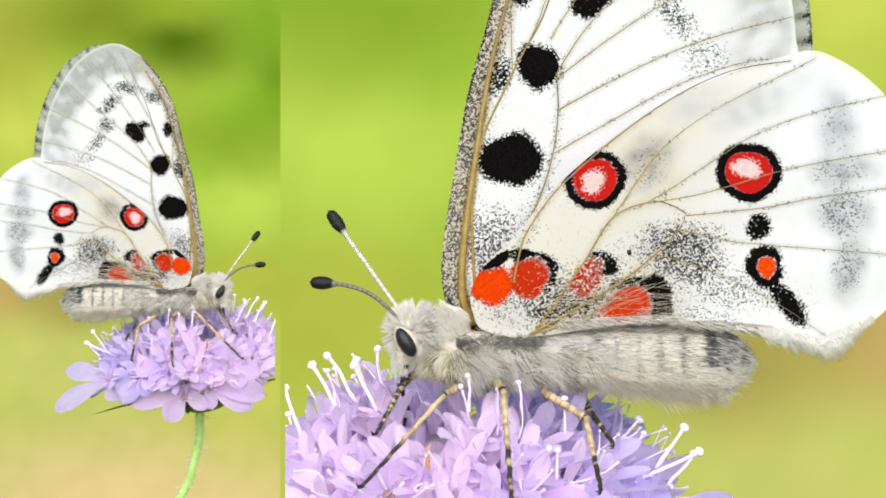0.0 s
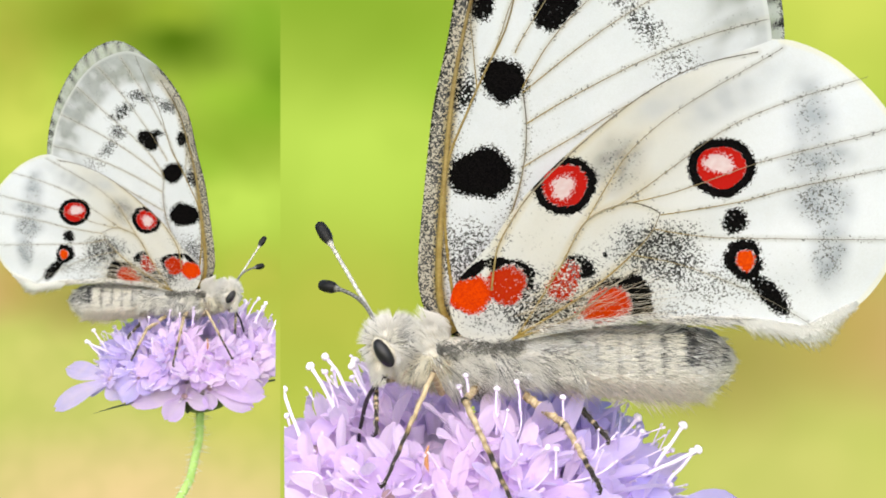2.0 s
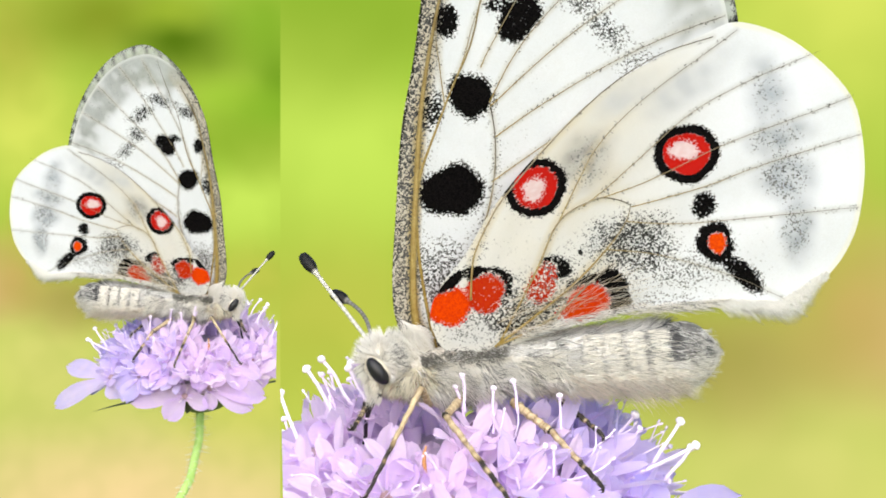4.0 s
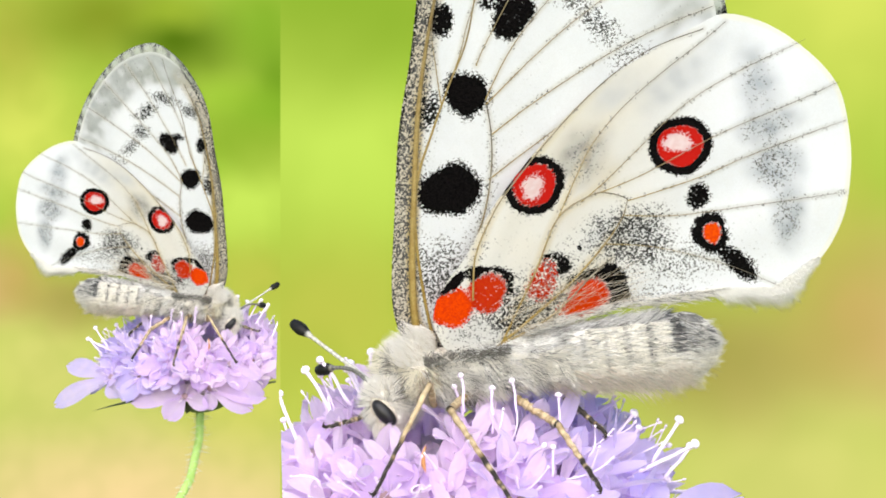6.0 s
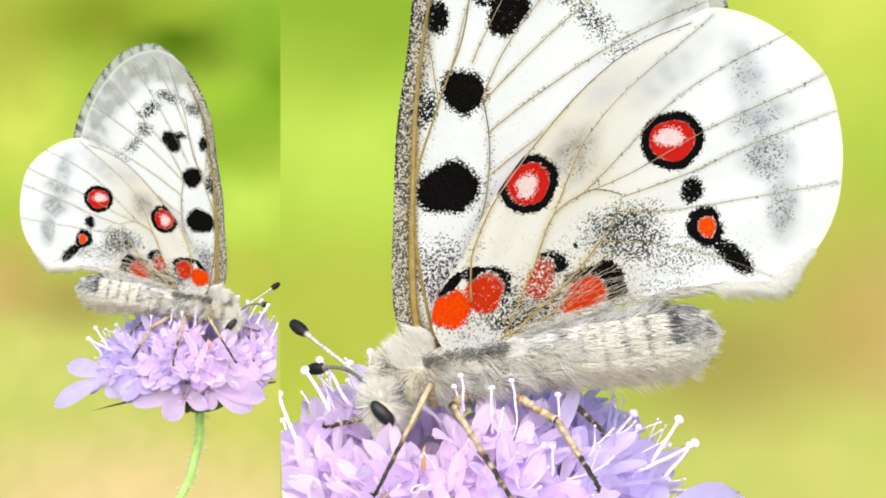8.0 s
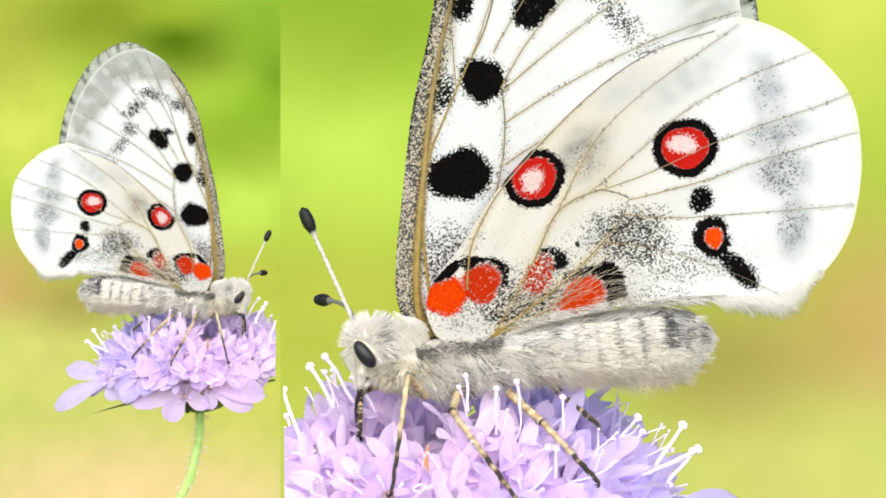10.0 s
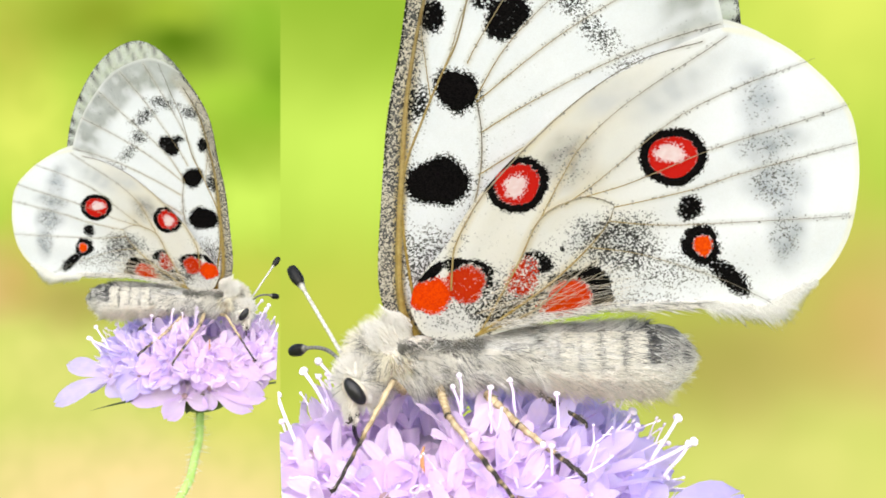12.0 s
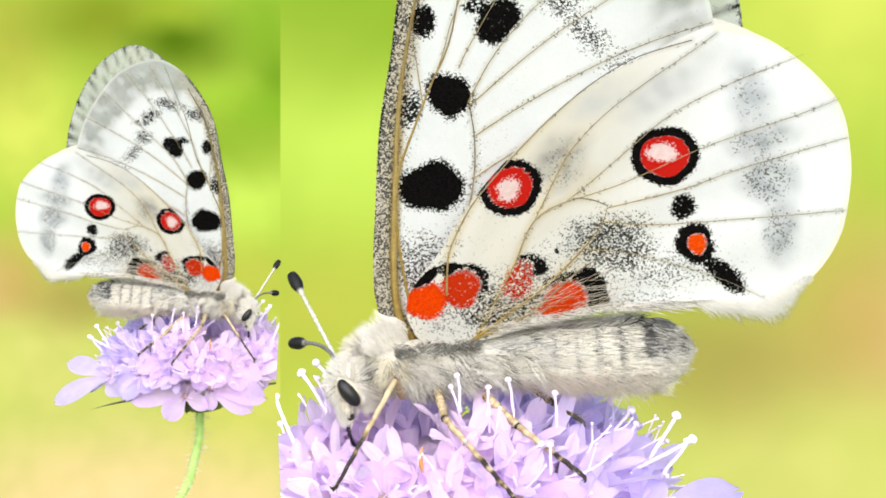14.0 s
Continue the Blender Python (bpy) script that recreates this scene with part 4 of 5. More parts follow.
def open_floret(petals, cool):
    """A large floret of the rim that faces along +z; petals: angle in degrees, length and width in mm."""
    g = Geo()
    mm = 0.001
    tip, heart = (LILAC, PALE) if cool else (PINK, WHITE)
    for a, ln, w in petals:
        petal(g, ln * mm, w * mm, random.uniform(0.16, 0.34), random.uniform(0.05, 0.22), radians(a), tip, heart)
    throat(g, -1.6)
    g.tint = (0.42, 0.24, 0.14)
    g.ball((0, 0, 0.3 * mm), (0.5 * mm, 0.5 * mm, 0.25 * mm), 8, 5)
    for a in range(4):      # folded stamens in the throat
        g.tint = (0.94, 0.86, 0.95)
        d = Vector((math.cos(a * 1.6 + 0.4), math.sin(a * 1.6 + 0.4), 0.9))
        g.tube([d * 0.2 * mm, d * 0.8 * mm, d * 1.3 * mm + Vector((0, 0, 0.1 * mm))], [0.09 * mm, 0.09 * mm, 0.13 * mm], 5)
    return g


def floret(kind, cool):
    """A floret that opens along +z; outer ones have long petals on the +x side. cool: bluer lilac, else pinker."""
    mm = 0.001
    if kind == "outer":
        sizes = ((0, 8.2, 3.6), (60, 6.2, 3.4), (-60, 6.2, 3.4), (130, 3.4, 2.6), (-130, 3.4, 2.6))
        return open_floret([(a + random.uniform(-7, 7), ln * random.uniform(0.88, 1.1), w) for a, ln, w in sizes], cool)
    g = Geo()
    # the pinker pair is also whitened, as petals in full sun look
    tip, heart = ((0.62, 0.54, 0.92), (0.80, 0.70, 0.94)) if cool else (BLUSH, CREAM)
    if kind == "middle":
        for a, ln, w in ((0, 5.2, 2.4), (0.95, 4.2, 2.1), (-0.95, 4.2, 2.1), (2.4, 2.5, 1.8), (-2.4, 2.5, 1.8)):
            petal(g, ln * mm * random.uniform(0.85, 1.15), w * mm, 0.75, random.uniform(0.15, 0.5), a + random.uniform(-.2, .2), tip, heart)
    else:
        for k in range(5):
            petal(g, random.uniform(1.8, 3.0) * mm, random.uniform(0.9, 1.7) * mm, random.uniform(0.9, 2.2), random.uniform(0.1, 0.8), k * 1.257 + random.uniform(-.3, .3), tip, heart)
    throat(g, -4.2)
    return g


def stamen(length, lean, thick=1.0):
    g = Geo()
    g.tint = (0.82, 0.73, 0.90) if thick > 0.75 else (0.74, 0.61, 0.85)
    mm = 0.001
    pts = [Vector((lean * length * (s / 7) ** 2, 0.025 * length * math.sin(s), length * s / 7)) * mm for s in range(8)]
    g.tube(pts, [(0.15 - 0.004 * s + 0.03 * (s == 7)) * thick * mm for s in range(8)], 6)
    e = pts[-1]
    g.tint = (0.90, 0.85, 0.92) if thick > 0.75 else (0.84, 0.75, 0.89)
    head = [(-0.32, 0.10, 0.12), (-0.18, 0.12, 0.24), (0.02, 0.15, 0.29), (0.19, 0.12, 0.24), (0.31, 0.06, 0.11)]
    g.tube([e + Vector((x, 0.02, z)) * thick * mm for x, z, _ in head], [r * thick * mm for _, _, r in head], 8)
    return g


def style(length):
    """A thin curled thread among the petals."""
    g = Geo()
    g.tint = (0.88, 0.79, 0.94)
    mm = 0.001
    k, r = random.uniform(0.8, 3.4), random.uniform(0.15, 0.4)
    pts = [Vector((r * length * math.sin(s / 11 * k), r * length * (1 - math.cos(s / 11 * k)), length * s / 11 * 0.75)) * mm for s in range(12)]
    g.tube(pts, [(0.085 - 0.003 * s) * mm for s in range(12)], 5)
    g.tube([pts[-1], pts[-1] + (pts[-1] - pts[-2]) * 0.7], [0.11 * mm, 0.09 * mm], 5)
    return g


def bract(length, width):
    g = Geo()
    g.tint = (0.16, 0.20, 0.09)
    verts = []
    for i in range(9):
        s = i / 8
        w = width * math.sin(min(1, s * 0.9 + 0.12) * math.pi) ** 0.8 * (1 - s * 0.3)
        for q in (-1, 0, 1):
            verts.append(Vector((length * s, w * q * 0.5, -0.10 * length * s * s + 0.12 * w * q * q)) * 0.001)
    g.add(verts, [(i * 3 + j, i * 3 + 3 + j, i * 3 + 4 + j, i * 3 + 1 + j) for i in range(8) for j in range(2)])
    return g


def trimmed(me, m, head):
    """The mesh cut where the two pictures meet; None if all of it lies past that edge."""
    w = (HEADPOSE @ m)
    edge = -279 if SIDE > 0 else -297
    f = 784 / math.tan(radians(LENS / 2))
    n = Vector((f, -edge, 0)).normalized() * SIDE
    pts = [(w @ v.co).dot(n) for v in me.vertices]
    if min(pts) > 0:
        return me
    if max(pts) < 0.0003:
        return None
    bm = bmesh.new()
    cut = me.copy()
    bm.from_mesh(cut)
    inv = w.inverted()
    no = (w.to_3x3().transposed() @ n).normalized()
    bmesh.ops.bisect_plane(bm, geom=bm.verts[:] + bm.edges[:] + bm.faces[:], plane_co=inv @ Vector((0, 0, EYE_Z)), plane_no=no, clear_inner=True)
    bm.to_mesh(cut)
    bm.free()
    return cut


def aimed(p, out, spin=0.0, axis="Z"):
    """A pose at p whose z runs along out and whose x leans outwards and down."""
    z = Vector(out).normalized()
    x = Vector((z.x, z.y, 0)) if abs(z.z) < 0.999 else Vector((1, 0, 0))
    x = (x - z * x.dot(z)).normalized()
    m = Matrix((x, z.cross(x), z)).transposed().to_4x4()
    return Matrix.Translation(p) @ m @ Matrix.Rotation(spin, 4, "Z")


def scabious(seed):
    global HEADPOSE
    random.seed(seed)
    mm = 0.001
    hub = placed(*HUB, 145)
    root = Vector((hub.x + SIDE * 0.023, hub.y + 0.01, 0.0))
    f = new("scabious_flower")
    tagged(f, "lilac scabious in full bloom on a thin hairy green stem", "flower", "flowers")
    f.matrix_basis = Matrix.Translation(root)
    # stem
    top = hub - root
    if SIDE < 0:
        top.x = -top.x
    g = Geo()
    g.tint = (0.50, 0.76, 0.24)
    line = []
    for i in range(90):
        q = 1 - i / 89                       # 1 at the ground, 0 under the head
        drop = q * top.z
        bend = 0.023 * (1 - math.exp(-(drop / 0.0305) ** 3))
        line.append((top.x + bend, top.y * (1 - q), top.z - drop))
    g.tube([Vector(p) for p in line], [(0.95 - 0.30 * i / 89) * mm for i in range(90)], 10)
    stem = part("stem", g, GREEN, f, "slim green stem with fine white hairs")
    g = Geo()
    for _ in range(260):
        s = random.uniform(0.962, 0.996) * 89
        k = int(s)
        p = Vector(line[k]).lerp(Vector(line[min(k + 1, 89)]), s - k)
        a = random.uniform(0, 6.28)
        g.tint = (0.92, 0.94, 0.84)
        o = Vector((math.cos(a), math.sin(a), random.uniform(-0.4, 0.2)))
        g.hair(p + o * 0.6 * mm, o, random.uniform(0.6, 1.9) * mm, 0.026 * mm, n=2)
    tagged(part("stem_hairs", g, FUR, stem), kind="stuff")
    # head, tilted towards the viewer
    g = Geo()
    g.tint = (0.20, 0.26, 0.10)
    g.ball((0, 0, 1.0 * mm), (5.5 * mm, 5.5 * mm, 3.4 * mm), 20, 10)
    head = part("flower_head", g, GREEN, f)
    rest = pose(top.x, top.y, top.z, 6, 3, 0)
    head.matrix_basis = turned(rest)
    HEADPOSE = Matrix.Translation(root) @ turned(rest)

    def set_on(name, me, m, label=""):
        if (name in ("stamen", "style") and not label) or label == "inner":
            tip = rest @ (m @ Vector((0, 0, 4.5 * mm))) - rest.translation
            if name == "stamen" and tip.y < -5 * mm and random.random() < 0.55:
                return
            top_z = 13.2 if tip.x > -1.0 * mm else 10.0
            if tip.z > top_z * mm and tip.y + 145 * U < 1.0 * mm:    # pressed aside under the butterfly
                if name != "floret" and random.random() < 0.75:
                    return
                m = Matrix.Translation((0, 0, top_z * mm - tip.z)) @ m
            label = ""
        m = turned(m)
        cut = trimmed(me, m, head)
        if cut is None:
            return
        ob = new(name, cut)
        ob.parent = head
        ob.matrix_basis = m
        tagged(ob, label)

    def on_head(x, y, depth):
        """A point of the sheet in the flower head's space."""
        v = placed(*flattened(x, y, depth), depth) - root
        if SIDE < 0:
            v.x = -v.x
        return rest.inverted() @ v

    def facing(p, z):
        """A pose whose z looks along z and whose x runs to the right of the sheet."""
        turn = rest.to_3x3().inverted()
        z = (turn @ Vector(z)).normalized()
        x = turn @ Vector((1, 0, 0))
        x = (x - z * x.dot(z)).normalized()
        return Matrix.Translation(p) @ Matrix((x, z.cross(x), z)).transposed().to_4x4()

    def dome(lat, lon, r=1.0):
        """A point on the flat dome and the way out of it; lat 0 at the rim, 90 on top."""
        la = radians(lat)
        c, h = math.cos(la) ** 0.72, math.sin(la) ** 0.95
        p = Vector((12.2 * r * c * math.cos(lon), 12.2 * r * c * math.sin(lon), 2.0 + 8.7 * r * h)) * mm
        return p, Vector((math.cos(la) * math.cos(lon), math.cos(la) * math.sin(lon), 0.15 + math.sin(la)))

    # added petal-coloured core under the florets, so that the gaps don't look dark
    g = Geo()
    g.tint = (0.84, 0.70, 0.90)
    rings, num = 14, 40
    pts = [dome(88 * i / rings, j / num * 2 * math.pi, 0.82)[0] * (1 + 0.03 * math.sin(j * 2.1 + i * 1.7)) for i in range(rings + 1) for j in range(num)]
    g.add(pts, [(i * num + j, i * num + (j + 1) % num, (i + 1) * num + (j + 1) % num, (i + 1) * num + j) for i in range(rings) for j in range(num)])
    set_on("corolla_cushion", g.mesh("corolla_cushion", PETAL), Matrix.Identity(4), "added pale lilac core that brightens the gaps between florets")

    for a, up, ln, wide in ((0.06, 3, 14.5, 2.9), (0.75, 2, 9, 2.4), (1.7, 2, 11, 2.6), (2.5, 4, 10, 2.4), (3.1, -16, 14.0, 2.4), (3.9, 2, 6, 2.6), (4.9, 10, 5.0, 3.0), (5.6, 2, 6, 2.6)):
        m = Matrix.Rotation(a, 4, "Z") @ pose(3.0 * mm, 0, 0.0, 0, up, 0)
        set_on("bract", bract(ln, wide).mesh("bract", GREEN), m, "narrow dull green bract")
    kinds = {(k, c): [floret(k, c).mesh("floret", PETAL) for _ in range(6)] for k in ("outer", "middle", "inner") for c in (True, False)}
    stamens = [stamen(random.uniform(3.6, 5.2), random.uniform(-0.14, 0.14), 0.74).mesh("stamen", STAMEN) for _ in range(8)]
    styles = [style(random.uniform(2.6, 4.6)).mesh("style", STAMEN) for _ in range(10)]

    def some(kind, lon):
        """Florets towards the butterfly's tail are bluer; those towards its head have sunlight tinted in, paler and
        pinker.
        """
        return random.choice(kinds[kind, math.cos(lon) + random.uniform(-.3, .3) > 0.38])

    # open florets of the rim on the viewer's side: place, way they face, bluer or pinker, petals
    for place, z, cool, petals in (
            ((859, 1008, -168), (0.05, -1, 0.30), False, ((-3, 8.0, 3.3), (-56, 4.6, 3.5), (207, 4.2, 2.5), (62, 2.7, 1.9), (145, 2.9, 2.1))),
            ((766, 975, -172), (-0.15, -1, 0.35), False, ((183, 8.4, 4.1), (206, 7.2, 3.6), (-92, 3.4, 2.3), (112, 3.2, 2.2), (42, 2.7, 2.0))),
            ((1140, 945, -40), (0.45, -0.9, 0.45), True, ((22, 8.8, 3.2), (-20, 10.2, 3.3), (-118, 4.2, 3.5), (84, 4.2, 3.2), (160, 3.0, 2.4))),
            ((606, 868, -70), (-0.45, -0.9, 0.45), False, ((166, 6.8, 3.4), (196, 6.6, 3.2), (-118, 4.6, 3.2), (62, 3.2, 2.4), (-40, 3.6, 2.8))),
            ((1030, 935, -142), (0.30, -1, 0.45), True, ((-16, 4.2, 3.4), (-68, 4.8, 3.5), (-125, 3.8, 3.2), (64, 3.2, 2.6), (148, 3.0, 2.4))),
            ((930, 890, -160), (0.1, -1, 0.55), False, ((-12, 5.0, 3.2), (-66, 4.0, 3.2), (198, 3.8, 3.0), (100, 3.0, 2.5), (40, 3.0, 2.4))),
            ((690, 880, -150), (-0.2, -1, 0.5), False, ((196, 5.0, 3.2), (-110, 4.6, 3.2), (-40, 3.8, 2.8), (50, 3.0, 2.4), (120, 3.0, 2.4))),
            ((800, 890, -170), (0.0, -1, 0.5), False, ((-95, 4.4, 3.0), (-30, 3.6, 2.8), (205, 3.8, 2.8), (120, 2.8, 2.2), (50, 2.8, 2.2))),
            ((1085, 830, 40), (0.5, -0.7, 0.8), True, ((66, 4.4, 2.4), (16, 4.4, 3.2), (-30, 4.4, 3.2), (-110, 3.4, 2.8), (150, 3.0, 2.6))),
            ((560, 800, 30), (-0.5, -0.7, 0.8), False, ((170, 5.6, 3.2), (128, 4.6, 2.8), (60, 3.4, 2.4), (-150, 4.6, 3.2), (-70, 3.6, 2.8)))):
        set_on("floret", open_floret(petals, cool).mesh("floret", PETAL), facing(on_head(*place), z), "large outer lilac floret")
    for k in range(11):
        lon = -math.pi / 2 + (k + 0.3) / 11 * 2 * math.pi + random.uniform(-.1, .1)
        if math.sin(lon) < 0.1:
            continue
        p, out = dome(7 + random.uniform(-3, 3), lon, 1.0)
        set_on("floret", some("outer", lon), aimed(p, out * 0.7 + Vector((0, 0, 1.8 + random.uniform(-.2, .2))), random.uniform(-.3, .3)), "large outer lilac floret")
    for row, (lat, num) in enumerate(((14, 16), (27, 15))):
        for k in range(num):
            lon = (k + 0.5 * row) / num * 2 * math.pi + random.uniform(-.15, .15)
            p, out = dome(lat + random.uniform(-5, 5), lon, 0.97)
            if row == 0 and math.sin(lon) < -0.55:
                continue
            set_on("floret", some("middle", lon), aimed(p, out + Vector((0, 0, 0.3)), random.uniform(-.5, .5)), "inner")
    for k in range(150):
        t = (k + 0.5) / 150
        lat = 90 - math.degrees(math.acos(1 - t * 0.80))
        lon = k * 2.39996 + random.uniform(-.1, .1)
        p, out = dome(lat, lon, random.uniform(0.92, 1.06))
        set_on("floret", some("inner", lon), aimed(p, out + Vector((0, 0, 0.2)), random.uniform(-3, 3)), "inner")
    for k in range(30):
        t = (k + 0.5) / 30
        lat = 90 - math.degrees(math.acos(0.93 - t * 0.72))
        p, out = dome(lat, k * 2.39996 + random.uniform(-.3, .3), random.uniform(0.95, 1.1))
        o = out + Vector((random.uniform(-.3, .3), random.uniform(-.3, .3), random.uniform(0, .35)))
        set_on("stamen", random.choice(stamens), aimed(p, o, random.uniform(-3, 3)), "")
    # long stamens that stand clear of the petals: foot, head and depth
    for fx, fy, hx, hy, depth in ((605, 735, 553, 650, 60), (632, 712, 582, 632, 90), (668, 730, 628, 650, 70), (660, 722, 634, 640, 130), (676, 700, 668, 622, 110),
                                  (540, 790, 502, 692, 60), (1092, 786, 1130, 746, 60), (1160, 832, 1207, 758, 20), (1128, 852, 1234, 800, 0),
                                  (1180, 862, 1226, 806, 40), (880, 770, 884, 692, -110), (1000, 770, 1000, 708, -60), (985, 850, 988, 800, -165), (925, 735, 920, 680, -90), (832, 730, 829, 668, -100)):
        a, b = on_head(fx, fy, depth), on_head(hx, hy, depth)
        set_on("stamen", stamen((b - a).length / mm, random.uniform(-0.05, 0.05), 0.72 if depth < 0 else 1.05).mesh("stamen", STAMEN), aimed(a, b - a, random.uniform(-3, 3)), "long white stamen")
    for k in range(130):
        t = (k + 0.5) / 130
        lat = 90 - math.degrees(math.acos(1 - t * 0.9))
        p, out = dome(lat, k * 2.39996 + 1.3 + random.uniform(-.3, .3), random.uniform(1.06, 1.2))
        set_on("style", random.choice(styles), aimed(p, out, random.uniform(-3, 3)), "")
    g = Geo()
    g.tint = (0.50, 0.24, 0.09)
    g.tube([Vector((0.1, 0, 1.0)) * mm, Vector((-0.05, 0, 0.4)) * mm, Vector((0.0, 0, -0.3)) * mm, Vector((0.15, 0, -0.9)) * mm], [0.05 * mm, 0.13 * mm, 0.16 * mm, 0.05 * mm], 8)
    v = placed(758, 800, -160) - root
    if SIDE < 0:
        v.x = -v.x
    part("withered_tip", g, STAMEN, head, "small withered orange floret tip").matrix_basis = turned(Matrix.Translation(rest.inverted() @ v))
    return f, head, rest


# ---- the place ----
def ground():
    bm = bmesh.new()
    bmesh.ops.create_grid(bm, x_segments=40, y_segments=40, size=400)
    for v in bm.verts:
        v.co.z = -0.004 - 0.02 * (noise.noise(v.co * 0.02) + 1)
    me = bpy.data.meshes.new("ground")
    bm.to_mesh(me)
    bm.free()
    me.materials.append(GROUND)
    tagged(new("ground", me), "green meadow ground under the flowers", "ground", kind="structure")


def backdrop(label):
    """A self-lit sheet of blurred meadow, upright behind its pair. Its mesh is in thousand sheet units."""
    far = 2.6
    f = 784 / math.tan(radians(LENS / 2))
    unit = far / f * 1000 / (1 if SIDE > 0 else 2.167)
    low = EYE_Z / unit + 0.441
    left, right, up = 0.4962 if SIDE > 0 else 0.4930, 1.75, -0.9
    me = bpy.data.meshes.new("backdrop")
    c = [(left, 0, -low), (right, 0, -low), (right, 0, -up), (left, 0, -up)]
    back = [(x, 0.01, z) for x, _, z in c]
    me.from_pydata(c + back, [], [(0, 1, 2, 3), (7, 6, 5, 4), (0, 4, 5, 1), (1, 5, 6, 2), (2, 6, 7, 3), (3, 7, 4, 0)])
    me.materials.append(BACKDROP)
    ob = new("backdrop", me)
    mid = -0.784 if SIDE > 0 else 0.1312
    ob.matrix_basis = Matrix.Translation(((mid if SIDE > 0 else -mid) * unit, far, EYE_Z + 0.441 * unit)) @ Matrix.Diagonal((unit * SIDE, unit, unit, 1))
    tagged(ob, label, "backdrop", kind="structure")


ground()
PAIRS = []
for SIDE, fine in ((1, 110), (-1, 64)):
    backdrop("glowing sheet coloured as a soft out-of-focus yellow-green meadow")
    random.seed(7)
    PAIRS.append((SIDE, butterfly(fine), scabious(21)))


